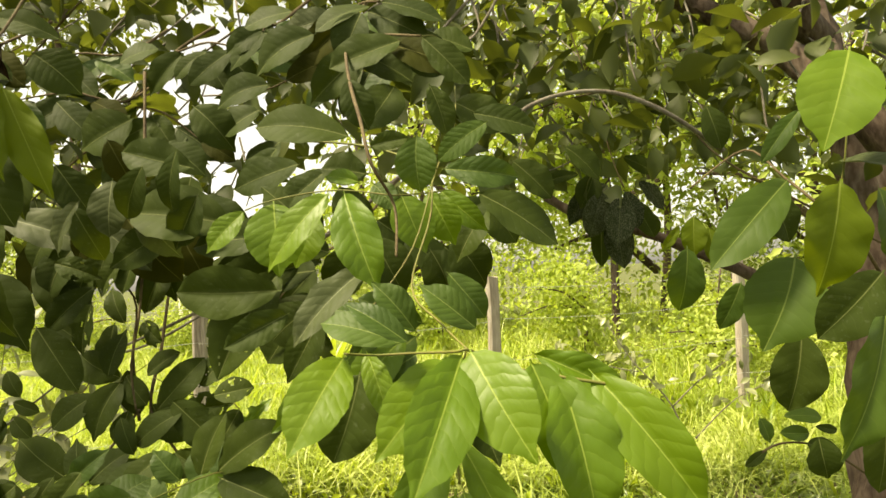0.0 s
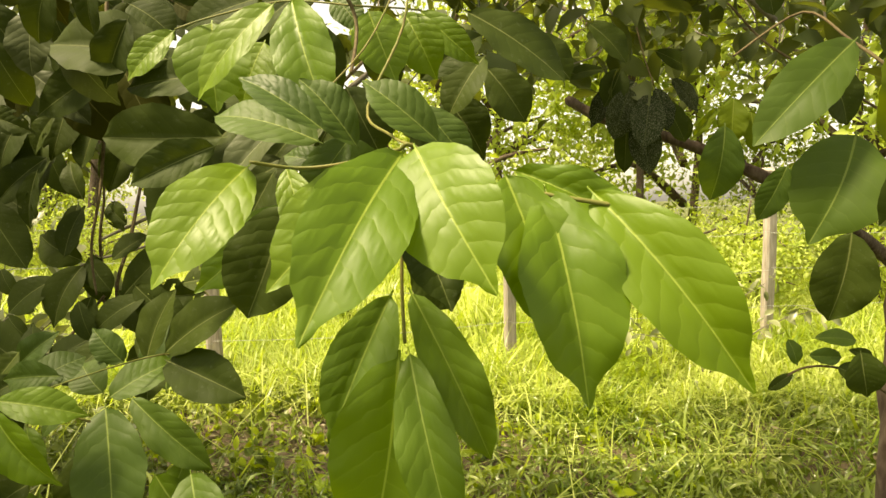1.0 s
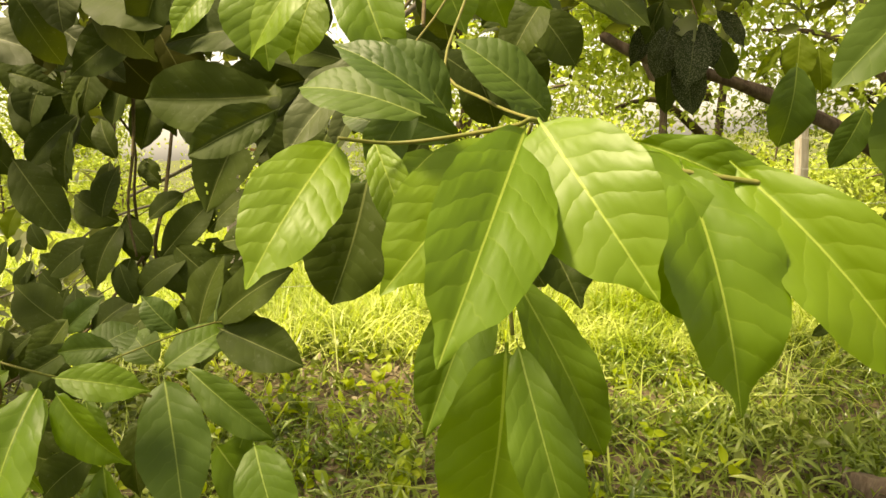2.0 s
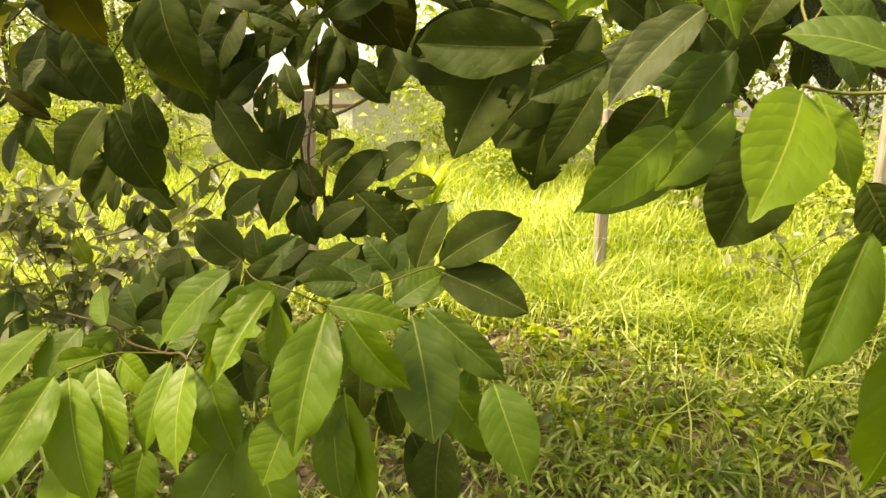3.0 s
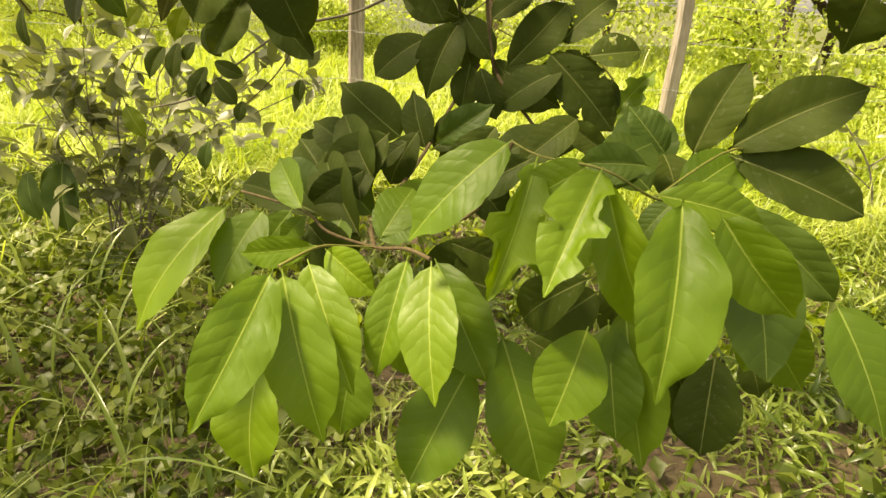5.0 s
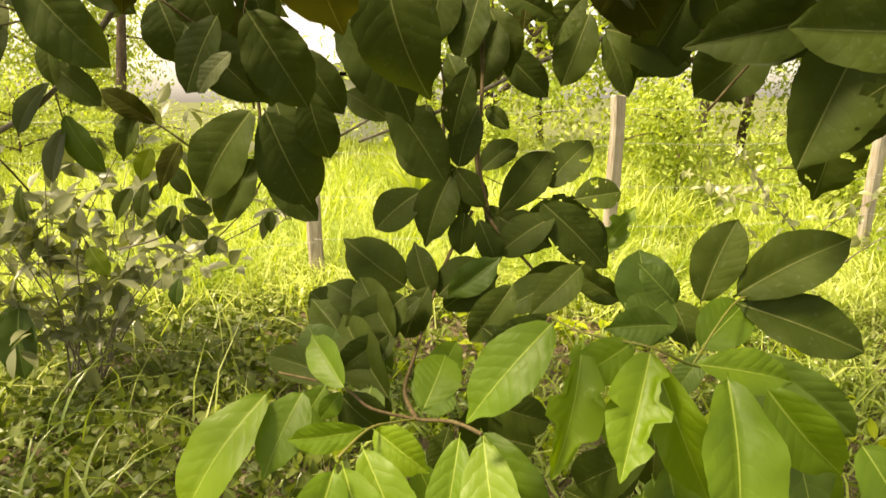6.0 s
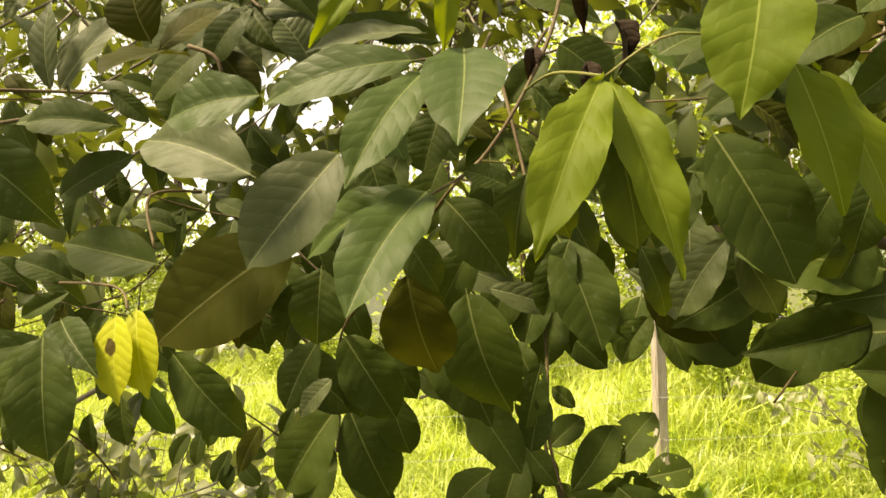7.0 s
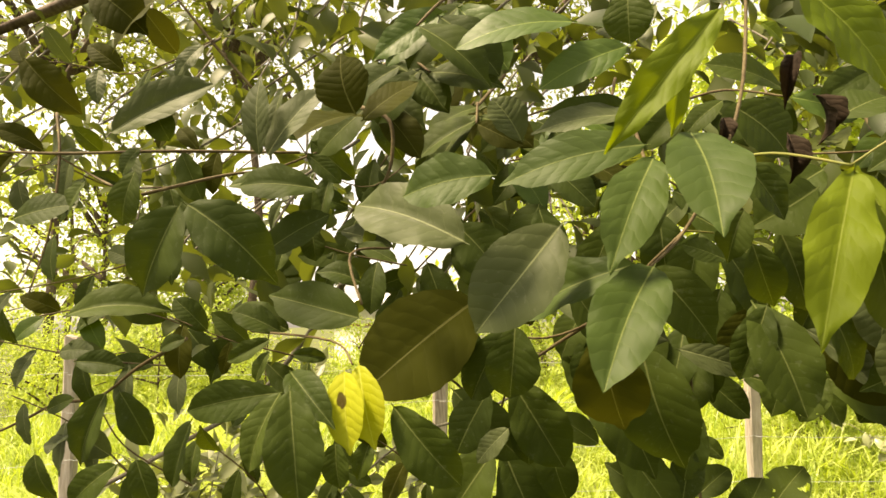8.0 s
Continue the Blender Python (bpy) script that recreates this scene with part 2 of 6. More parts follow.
ROOF = grain_material("clay_roof", (0.22, 0.10, 0.06), (0.32, 0.15, 0.09), (0.40, 0.22, 0.15), 14, 0.85, 0.4, 0.01)


# ---- building blocks ----
def part(name, mesh_or_bm, mat, parent=None, label=""):
    if isinstance(mesh_or_bm, bmesh.types.BMesh):
        me = bpy.data.meshes.new(name)
        mesh_or_bm.to_mesh(me)
        mesh_or_bm.free()
    else:
        me = mesh_or_bm
    if not me.materials:
        me.materials.append(mat)
    ob = new(name, me)
    ob.parent = parent
    return tagged(ob, label) if label else ob


def array_mesh(name, verts, quads, smooth=False):
    """A mesh from vertex and quad arrays."""
    verts, quads = np.asarray(verts, np.float32), np.asarray(quads, np.int32)
    me = bpy.data.meshes.new(name)
    me.vertices.add(len(verts))
    me.vertices.foreach_set("co", verts.ravel())
    me.loops.add(quads.size)
    me.loops.foreach_set("vertex_index", quads.ravel())
    me.polygons.add(len(quads))
    me.polygons.foreach_set("loop_start", np.arange(0, quads.size, 4, dtype=np.int32))
    me.update(calc_edges=True)
    if smooth:
        me.polygons.foreach_set("use_smooth", np.ones(len(quads), bool))
    return me


def tube(bm, points, r0, r1, sides=8, bumpy=0.0):
    """A round stem along a smooth line through the points."""
    ps = [Vector(p) for p in points]
    fine = []
    for i in range(len(ps) - 1):
        a, b, c, d = ps[max(i - 1, 0)], ps[i], ps[i + 1], ps[min(i + 2, len(ps) - 1)]
        for k in range(5):
            t = k / 5
            fine.append(0.5 * ((2 * b) + (c - a) * t + (2 * a - 5 * b + 4 * c - d) * t * t + (3 * b - a - 3 * c + d) * t ** 3))
    fine.append(ps[-1])
    rings, n = [], len(fine)
    side = None
    for i, p in enumerate(fine):
        way = (fine[min(i + 1, n - 1)] - fine[max(i - 1, 0)]).normalized()
        if side is None:
            side = way.orthogonal().normalized()
        side = (side - way * side.dot(way)).normalized()
        up = way.cross(side)
        r = r0 + (r1 - r0) * i / (n - 1)
        ring = []
        for s in range(sides):
            ang = s * math.tau / sides
            rr = r * (1 + bumpy * noise.noise(Vector((p.x * 9 + s * 1.7, p.y * 9, p.z * 9))))
            ring.append(bm.verts.new(p + (side * math.cos(ang) + up * math.sin(ang)) * rr))
        rings.append(ring)
    for a, b in zip(rings, rings[1:]):
        for s in range(sides):
            f = bm.faces.new((a[s], a[(s + 1) % sides], b[(s + 1) % sides], b[s]))
            f.smooth = True
    bm.faces.new(rings[0][::-1])
    bm.faces.new(rings[-1])


def leaf_mesh(seed, damage=None, blunt=False):
    """A blade one long and one wide, from its stalk at the origin along +y: folded at the midrib, wavy, drooping at the tip."""
    rng = random.Random(seed)
    rows, cols = (48, 20) if damage == "holed" else (24, 10)
    fold, bow, wave, twist = rng.uniform(0.06, 0.22), rng.uniform(0.02, 0.10), rng.uniform(0.006, 0.018), rng.uniform(-0.25, 0.25)
    if damage == "dead":
        fold, bow, wave, twist = 1.3, 0.30, 0.05, 1.6
    elif damage == "lime":
        fold, wave = rng.uniform(0.05, 0.14), 0.022
    elif damage in ("yellow", "lemon"):
        fold, wave, twist = 0.10, 0.004, 0.0
    skew, fat = rng.uniform(-0.05, 0.05), rng.uniform(1.05, 1.22) if blunt else rng.uniform(0.9, 1.08)
    phase, curl = rng.uniform(0, 6), rng.uniform(0.0, 0.10)
    lift = (rng.uniform(0.8, 1.2), rng.uniform(0.8, 1.2))
    bm = bmesh.new()
    uv = bm.loops.layers.uv.new("leaf")
    grid, coords = [], {}
    for i in range(rows + 1):
        v = i / rows
        # stalk, belly, drawn-out or blunt tip
        w = 0.5 * max(0.0, math.sin(math.pi * v ** fat)) ** (0.66 if blunt else 0.8)
        if v > 0.84 and not blunt:
            w *= 1 - 0.42 * math.sin((v - 0.84) / 0.16 * math.pi)
        elif v > 0.93:
            w *= 1 - 0.3 * math.sin((v - 0.93) / 0.07 * math.pi)
        w = max(w, 0.012)
        if v < 0.06:
            w = 0.014
        row = []
        for j in range(cols + 1):
            u = j / cols * 2 - 1
            edge = 1.0
            if damage == "chewed" and abs(u) > 0.5:
                bite = noise.noise(Vector((v * 5 + seed, 1.3 if u > 0 else -4.1, 1.7)))
                edge = 0.52 + 0.2 * abs(noise.noise(Vector((v * 14, u, seed)))) if bite > 0.12 else 1.0
            elif abs(u) > 0.9:
                edge = 1 + 0.05 * noise.noise(Vector((v * 9 + seed, u, 0.3))) + 0.018 * (i % 2)
            x = u * w * edge + skew * math.sin(math.pi * v)
            a = abs(u)
            z = fold * lift[u > 0] * (a - 0.42 * a * a) * w * 1.5 + bow * math.sin(math.pi * v) * 0.9 - bow * 0.8 * max(0, v - 0.75) - curl * v * v
            z += wave * math.sin(v * 19 + phase + (2 if u > 0 else 0)) * u * u
            z += 0.3 * wave * math.sin(v * 44 + a * 7 + phase) * a * (1 - 0.5 * a) * min(1, 3 * (1 - v))
            z += twist * (v - 0.5) * u * w * 0.6
            vert = bm.verts.new((x, v, z))
            coords[vert] = (u * max(w, 0.05) * 2, v)
            row.append(vert)
        grid.append(row)
    for i in range(rows):
        for j in range(cols):
            u, v = (j + 0.5) / cols * 2 - 1, (i + 0.5) / rows
            if damage == "holed" and 0.15 < v < 0.9 and abs(u) > 0.16 and noise.noise(Vector((v * 7 + seed, u * 2.0 + seed, 3.1))) + 0.25 * noise.noise(Vector((v * 25, u * 7, seed))) > 0.36:
                continue
            f = bm.faces.new((grid[i][j], grid[i][j + 1], grid[i + 1][j + 1], grid[i + 1][j]))
            f.smooth = True
            for lp in f.loops:
                lp[uv].uv = coords[lp.vert]
    me = bpy.data.meshes.new("leaf")
    bm.to_mesh(me)
    bm.free()
    return me


BLADES = {}
for kind in LEAF:
    BLADES[kind] = []
    for s in range(9):
        me = leaf_mesh(s * 13 + len(kind), kind if kind in ("chewed", "holed", "dead", "lime", "yellow", "lemon") else None, kind in ("green", "deep", "mid", "mature", "pale", "olive", "speckled", "holed") and s % 3 > 0)
        me.materials.append(LEAF[kind])
        BLADES[kind].append(me)


def leaf_matrix(base, tip, width, facing=(0.0, -1.0, 0.42), spin=0.0):
    b, t = Vector(base), Vector(tip)
    along = t - b
    length = along.length
    along.normalize()
    n = Vector(facing)
    n = (n - along * n.dot(along)).normalized()
    n.rotate(Matrix.Rotation(radians(spin), 3, along))
    x = along.cross(n)
    m = Matrix((x, along, n)).transposed().to_4x4()
    return Matrix.Translation(b) @ m @ Matrix.Diagonal((width * length, length, length, 1))


def leaf(parent, base, tip, width, kind):
    """One leaf of a branch, from its stalk to its tip; width as a share of its length."""
    pick = random.Random(int(abs(base[0] * 7919 + base[1] * 104729 + tip[2] * 1299709) * 1000))
    ob = new("leaf", pick.choice(BLADES[kind]))
    ob.parent = parent
    spin = pick.uniform(-18, 18)
    ob.matrix_basis = leaf_matrix(base, tip, width * 0.98, spin=spin)
    if kind in ("yellow", "lemon"):
        tagged(ob, "yellowed leaf with a dark spot" if kind == "yellow" else "plain yellowed leaf")
    return ob


def twig_bark(r):
    return GREEN_TWIG if r < 0.0016 else (RED_TWIG if r < 0.0045 else GREY_TWIG)


def branch(parent, stems):
    """A branch, which carries its side twigs and leaves."""
    points, r0, r1 = stems[0]
    bm = bmesh.new()
    tube(bm, points, r0, r1, 8, 0.3)
    return part("branch", bm, twig_bark(r1), parent)


def side_twig(parent, points, r0, r1):
    bm = bmesh.new()
    tube(bm, points, r0, r1, 8, 0.3)
    return part("twig", bm, twig_bark(r1), parent)


def leafy_twig(parent, points, n, size, kinds, seed, fall=0.5):
    """A side twig with leaves set alternately along it, out and down."""
    rng = random.Random(seed)
    side_twig(parent, points, 0.0011, 0.0019)
    pts = [Vector(p) for p in points]
    for k in range(n):
        f = (k + 0.6) / n * (len(pts) - 1)
        i = min(int(f), len(pts) - 2)
        at = pts[i].lerp(pts[i + 1], f - i)
        run = (pts[i + 1] - pts[i]).normalized()
        out = Vector((run.x * rng.uniform(-0.9, 0.5), rng.uniform(-0.5, 0.1), (0.55 if k % 2 else -0.75) + rng.uniform(-0.5, 0.3) - fall * 0.4)).normalized()
        leaf(parent, tuple(at), tuple(at + out * size * rng.uniform(0.75, 1.2)), rng.uniform(0.4, 0.56), rng.choice(kinds))


def limb(name, points, r0, r1, bark=None):
    bm = bmesh.new()
    tube(bm, points, r0, r1, 14, 0.35)
    return part(name, bm, bark or BARK, tree)


def thing(name, place, label, category, group="", kind=""):
    ob = new(name)
    ob.location = place
    ob.empty_display_size = 0.1
    return tagged(ob, label, category, group, kind)


def scattered_leaves(centres, per, spread, size, rng, droop=0.5, ratio=0.45, fine=False, arch=0.10, far=False, heart=False):
    """Many small folded leaves in clumps round the centres: vertices and quads."""
    c = np.repeat(np.asarray(centres, float), per, axis=0)
    n = len(c)
    base = c + rng.normal(0, 1, (n, 3)) * np.asarray(spread)
    d = rng.normal(0, 1, (n, 3))
    d[:, 2] -= droop
    d /= np.linalg.norm(d, axis=1)[:, None]
    up = rng.normal(0, 0.6, (n, 3)) + (0, -0.3, 1)
    x = np.cross(d, up)
    x /= np.linalg.norm(x, axis=1)[:, None] + 1e-9
    nn = np.cross(x, d)
    ln_ = size * rng.uniform(0.6, 1.25, n)[:, None]
    w = ln_ * ratio * rng.uniform(0.8, 1.15, n)[:, None]
    prof = ((0.0, 0.04), (0.08, 0.06), (0.24, 0.36), (0.46, 0.5), (0.68, 0.43), (0.86, 0.2), (1.0, 0.02)) if fine else ((0.0, 0.30), (0.1, 0.48), (0.35, 0.5), (0.7, 0.24), (1.0, 0.02)) if heart else ((0.0, 0.05), (0.5, 0.5), (1.0, 0.03)) if far else ((0.0, 0.06), (0.3, 0.42), (0.65, 0.46), (1.0, 0.03))
    rows = []
    for v, h in prof:
        mid = base + d * ln_ * v + nn * ln_ * arch * math.sin(math.pi * v)
        rows += [mid - x * w * h + nn * w * h * 0.3, mid - nn * w * 0.02, mid + x * w * h + nn * w * h * 0.3]
    verts = np.stack(rows, 1).reshape(-1, 3)
    q = []
    for r in range(len(prof) - 1):
        for s in range(2):
            a = r * 3 + s
            q.append((a, a + 1, a + 4, a + 3))
    quads = (np.arange(n)[:, None, None] * 3 * len(prof) + np.asarray(q)[None]).reshape(-1, 4)
    return verts, quads


def blades(xy, ground_z, height, width, lean, rng):
    """Grass blades that stand at xy and bend over: vertices and quads."""
    n = len(xy)
    az = rng.uniform(0, math.tau, n)
    h = height * rng.uniform(0.55, 1.2, n)
    ln_ = lean * rng.uniform(0.2, 1.5, n)
    out = np.stack([np.cos(az), np.sin(az), np.zeros(n)], 1)
    flat = np.stack([-np.sin(az + rng.normal(0, 0.6, n)), np.cos(az), np.zeros(n)], 1)
    rows = []
    for v in (0.0, 0.4, 0.75, 1.0):
        p = np.zeros((n, 3))
        p[:, :2] = xy
        p[:, 2] = ground_z + h * (v - 0.35 * ln_ * v ** 3)
        p += out * (h * ln_ * v * v * 0.8)[:, None]
        w = np.broadcast_to(0.5 * (width * (1 - v ** 1.5) + 0.0004), n)[:, None]
        rows += [p - flat * w, p + flat * w]
    verts = np.stack(rows, 1).reshape(-1, 3)
    q = [(r * 2, r * 2 + 1, r * 2 + 3, r * 2 + 2) for r in range(3)]
    quads = (np.arange(n)[:, None, None] * 8 + np.asarray(q)[None]).reshape(-1, 4)
    return verts, quads


# ---- ground ----
def height_at(x, y):
    return 0.05 * np.sin(x * 1.3 + 0.4) * np.cos(y * 0.9) * np.clip((y - 0.5) / 3, 0, 1) + 0.02 * np.sin(x * 4.1 + y * 3.3)


def bare(x, y):
    """How bare the soil lies under the tree: 1 at the middle of the worn patches."""
    d = ((x + 0.45) / 1.15) ** 2 + ((y - 3.55) / 0.75) ** 2
    e = ((x + 0.9) / 0.75) ** 2 + ((y - 2.2) / 0.6) ** 2
    g = ((x + 1.5) / 0.5) ** 2 + ((y - 3.5) / 0.5) ** 2
    h = ((x + 1.65) / 0.35) ** 2 + ((y - 1.6) / 0.25) ** 2
    broken = 0.72 + 0.4 * np.sin(x * 7.1 + 2 * np.sin(y * 3.7)) * np.sin(y * 8.3 + 1.5 * np.sin(x * 4.1))
    return np.clip(np.maximum(np.maximum(1.2 - d, 0.9 - e), np.maximum(0.9 - g, 0.22 - h)) * broken * 1.25, 0, 1)


gx = np.concatenate([np.linspace(-300, -8, 14), np.linspace(-7.8, 7.8, 130), np.linspace(8, 300, 14)])
gy = np.concatenate([np.linspace(-300, -3, 12), np.linspace(-2.8, 13, 130), np.linspace(13.5, 400, 16)])
GX, GY = np.meshgrid(gx, gy)
GZ = np.where((np.abs(GX) < 7.9) & (GY < 13.2) & (GY > -2.9), height_at(GX, GY), 0.0)
idx = np.arange(GX.size).reshape(GX.shape)
ground = part("ground", array_mesh("ground", np.stack([GX, GY, GZ], -1).reshape(-1, 3),
              np.stack([idx[:-1, :-1], idx[:-1, 1:], idx[1:, 1:], idx[1:, :-1]], -1).reshape(-1, 4), True), SOIL)
ground.data.materials.append(MEADOW)
for f in ground.data.polygons:
    f.material_index = 0 if ((f.center.x + 0.2) / 4.6) ** 2 + ((f.center.y - 2.0) / 2.9) ** 2 + 0.5 * noise.noise(Vector((f.center.x, f.center.y, 0.4))) < 1 else 1
tagged(ground, "brown soil with litter under grass and herbs", "ground", kind="structure")

rng = np.random.default_rng(11)


def strewn(n, x0, x1, y0, y1, keep):
    p = np.stack([rng.uniform(x0, x1, n), rng.uniform(y0, y1, n)], 1)
    return p[rng.random(n) < keep(p[:, 0], p[:, 1])]


def clumped(x, y, scale):
    return 0.5 + 0.5 * np.sin(x * scale + 1.3 * np.sin(y * scale * 0.7)) * np.sin(y * scale * 1.1 + 1.7 * np.sin(x * scale * 0.6))


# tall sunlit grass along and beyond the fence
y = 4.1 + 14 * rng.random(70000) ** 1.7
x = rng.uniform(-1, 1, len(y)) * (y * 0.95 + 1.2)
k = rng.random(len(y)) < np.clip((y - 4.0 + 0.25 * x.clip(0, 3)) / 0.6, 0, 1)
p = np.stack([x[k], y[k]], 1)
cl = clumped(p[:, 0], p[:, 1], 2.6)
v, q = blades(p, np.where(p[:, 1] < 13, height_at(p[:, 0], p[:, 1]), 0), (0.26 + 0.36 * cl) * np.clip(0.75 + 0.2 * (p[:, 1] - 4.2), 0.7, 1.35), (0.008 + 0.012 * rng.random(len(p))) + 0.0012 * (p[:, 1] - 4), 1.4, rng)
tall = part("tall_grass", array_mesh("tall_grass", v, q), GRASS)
tagged(tall, "tall yellow-green sunlit grass along the fence", "grass", kind="stuff")
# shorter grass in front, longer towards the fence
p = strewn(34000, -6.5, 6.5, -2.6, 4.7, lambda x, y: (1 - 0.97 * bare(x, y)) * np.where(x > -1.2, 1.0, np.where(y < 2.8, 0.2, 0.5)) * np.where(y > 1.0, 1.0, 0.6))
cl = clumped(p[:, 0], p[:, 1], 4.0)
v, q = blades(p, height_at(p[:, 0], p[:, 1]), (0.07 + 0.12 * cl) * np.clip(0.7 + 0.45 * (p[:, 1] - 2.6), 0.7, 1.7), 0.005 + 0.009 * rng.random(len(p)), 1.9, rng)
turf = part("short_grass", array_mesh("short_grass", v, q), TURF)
tagged(turf, "short bent grass in front of the fence", "grass", kind="stuff")
# low grass with short broad arching blades in dense tufts
p = strewn(21500, -1.25, 4.8, -0.6, 4.4, lambda x, y: (1 - 0.97 * bare(x, y)) * np.clip(clumped(x, y, 5.2) * 1.6 - 0.1, 0.25, 1))
c = np.column_stack([p, height_at(p[:, 0], p[:, 1]) + rng.uniform(0.01, 0.11, len(p)) * (0.35 + 0.65 * clumped(p[:, 0], p[:, 1], 5.2))])
v, q = scattered_leaves(c, 3, (0.03, 0.03, 0.02), 0.10, rng, -0.12, 0.15, arch=0.2)
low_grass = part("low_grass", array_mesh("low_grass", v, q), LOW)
tagged(low_grass, "low tufted grass with short glossy arching blades", "grass", kind="stuff")
# long blades that arch over the shorter grass
p = strewn(2300, -3.4, 4.6, 2.2, 5.1, lambda x, y: (1 - bare(x, y)) * np.clip((y - 2.0) / 2.2, 0.1, 1))
v, q = blades(p, height_at(p[:, 0], p[:, 1]), 0.34 + 0.2 * rng.random(len(p)), 0.007 + 0.008 * rng.random(len(p)), 1.9, rng)
arching = part("arching_grass", array_mesh("arching_grass", v, q, True), GRASS)
tagged(arching, "long pale grass blades arching before the fence", "grass", kind="stuff")
# low broad herbs
p = strewn(28000, -5.5, 4.6, -1.8, 4.4, lambda x, y: np.where(y > 1.0, 1.0, 0.5) * np.where(x < -0.9, 1.0, 0.10 + 0.4 * (clumped(x, y, 3.1) > 0.6)) * (1 - 0.85 * bare(x, y)))
c = np.column_stack([p, height_at(p[:, 0], p[:, 1]) + rng.uniform(0.01, 0.15, len(p)) * (0.4 + 0.6 * clumped(p[:, 0], p[:, 1], 3.7))])
near = (p[:, 0] < -0.4) & (p[:, 0] > -3.4) & (p[:, 1] > 0.8) & (p[:, 1] < 3.2)
v, q = scattered_leaves(c[near], 4, (0.035, 0.035, 0.025), 0.047, rng, -0.1, 0.8, heart=True, arch=0.05)
v2, q2 = scattered_leaves(c[~near], 2, (0.02, 0.02, 0.015), 0.062, rng, -0.1, 0.72, far=True)
herbs = part("ground_herbs", array_mesh("ground_herbs", np.concatenate([v, v2]), np.concatenate([q, q2 + len(v)])), HERB)
tagged(herbs, "low heart-leaved herbs covering the soil", "herbs", kind="stuff")
# thin grass among the herbs
p = strewn(8000, -3.6, -0.4, 0.9, 3.6, lambda x, y: (1 - bare(x, y)) * clumped(x, y, 6.1))
v, q = blades(p, height_at(p[:, 0], p[:, 1]), 0.12 + 0.16 * rng.random(len(p)), 0.003 + 0.004 * rng.random(len(p)), 1.6, rng)
thin = part("thin_grass", array_mesh("thin_grass", v, q), TURF)
tagged(thin, "thin green grass among the herbs", "grass", kind="stuff")
# bright herbs on the worn soil
p = strewn(520, -1.8, 1.1, 2.4, 4.4, lambda x, y: 0.12 + 0.5 * (clumped(x, y, 4.4) > 0.5))
c = np.column_stack([p, height_at(p[:, 0], p[:, 1]) + rng.uniform(0.03, 0.08, len(p))])
v, q = scattered_leaves(c, 5, (0.018, 0.018, 0.012), 0.07, rng, -0.15, 0.5, True)
lime = part("lime_herbs", array_mesh("lime_herbs", v, q, True), LIME_HERB)
tagged(lime, "small yellow-green herbs on worn brown soil", "herbs", kind="stuff")
# litter
p = strewn(9000, -3.0, 2.5, 1.2, 4.5, lambda x, y: 0.15 + 0.85 * bare(x, y))
c = np.column_stack([p, height_at(p[:, 0], p[:, 1]) + 0.008])
v, q = scattered_leaves(c, 1, (0.02, 0.02, 0.004), 0.06, rng, 0.0, 0.4)
litter = part("leaf_litter", array_mesh("leaf_litter", v, q), STRAW)
tagged(litter, "dry brown leaf litter on the soil", "litter", kind="stuff")

# ---- fence ----
fence = thing("wire_fence", (0.36, 5.1, 0), "weathered wooden post fence with sagging wires in tall grass", "fence")
POSTS = [(-6.2, 3.25, 1.5), (-4.0, 3.85, 1.5), (-1.72, 4.54, 1.47), (0.36, 5.08, 1.35), (2.52, 5.65, 1.54), (4.75, 6.25, 1.5), (6.95, 6.9, 1.5)]


def post_mesh(seed, tall_):
    r = random.Random(seed)
    bm = bmesh.new()
    w, d = r.uniform(0.042, 0.05), r.uniform(0.036, 0.044)
    rings = []
    for i in range(9):
        z = -0.3 + (tall_ + 0.3) * i / 8
        k = 1 + r.uniform(-0.06, 0.06)
        dx, dy = 0.01 * math.sin(i * 0.7 + seed), 0.008 * math.cos(i * 0.9 + seed)
        ring = []
        for sx, sy in ((-1, -0.7), (-0.7, -1), (0.7, -1), (1, -0.7), (1, 0.7), (0.7, 1), (-0.7, 1), (-1, 0.7)):
            ring.append(bm.verts.new((sx * w * k + dx, sy * d * k + dy, z + (r.uniform(-0.02, 0.02) if i == 8 else 0))))
        rings.append(ring)
    for a, b in zip(rings, rings[1:]):
        for s in range(8):
            bm.faces.new((a[s], a[(s + 1) % 8], b[(s + 1) % 8], b[s]))
    bm.faces.new(rings[-1])
    return bm


for i, (x, y, h) in enumerate(POSTS):
    ob = part("post", post_mesh(i, h), POST, fence)
    ob.matrix_basis = Matrix.Translation((x - 0.36, y - 5.1, 0)) @ pose(0, 0, 0, random.uniform(-1, 1), random.uniform(-1, 1), 15)
for z in (0.42, 0.72, 1.02, 1.27):
    bm = bmesh.new()
    for (ax, ay, _), (bx, by, _) in zip(POSTS, POSTS[1:]):
        pts = []
        for k in range(5):
            t = k / 4
            pts.append((ax + (bx - ax) * t - 0.36, ay + (by - ay) * t - 5.1 - 0.05, z - 0.035 * math.sin(math.pi * t) + 0.01 * math.sin(7 * z + ax)))
        tube(bm, pts, 0.0015, 0.0015, 5)
        for k in range(1, 16):
            t = k / 16
            c = Vector((ax + (bx - ax) * t - 0.36, ay + (by - ay) * t - 5.15, z - 0.035 * math.sin(math.pi * t) + 0.01 * math.sin(7 * z + ax)))
            tube(bm, [c + Vector((-0.008, 0, -0.014)), c, c + Vector((0.008, 0, 0.014))], 0.0012, 0.0012, 4)
    part("wire", bm, WIRE, fence)


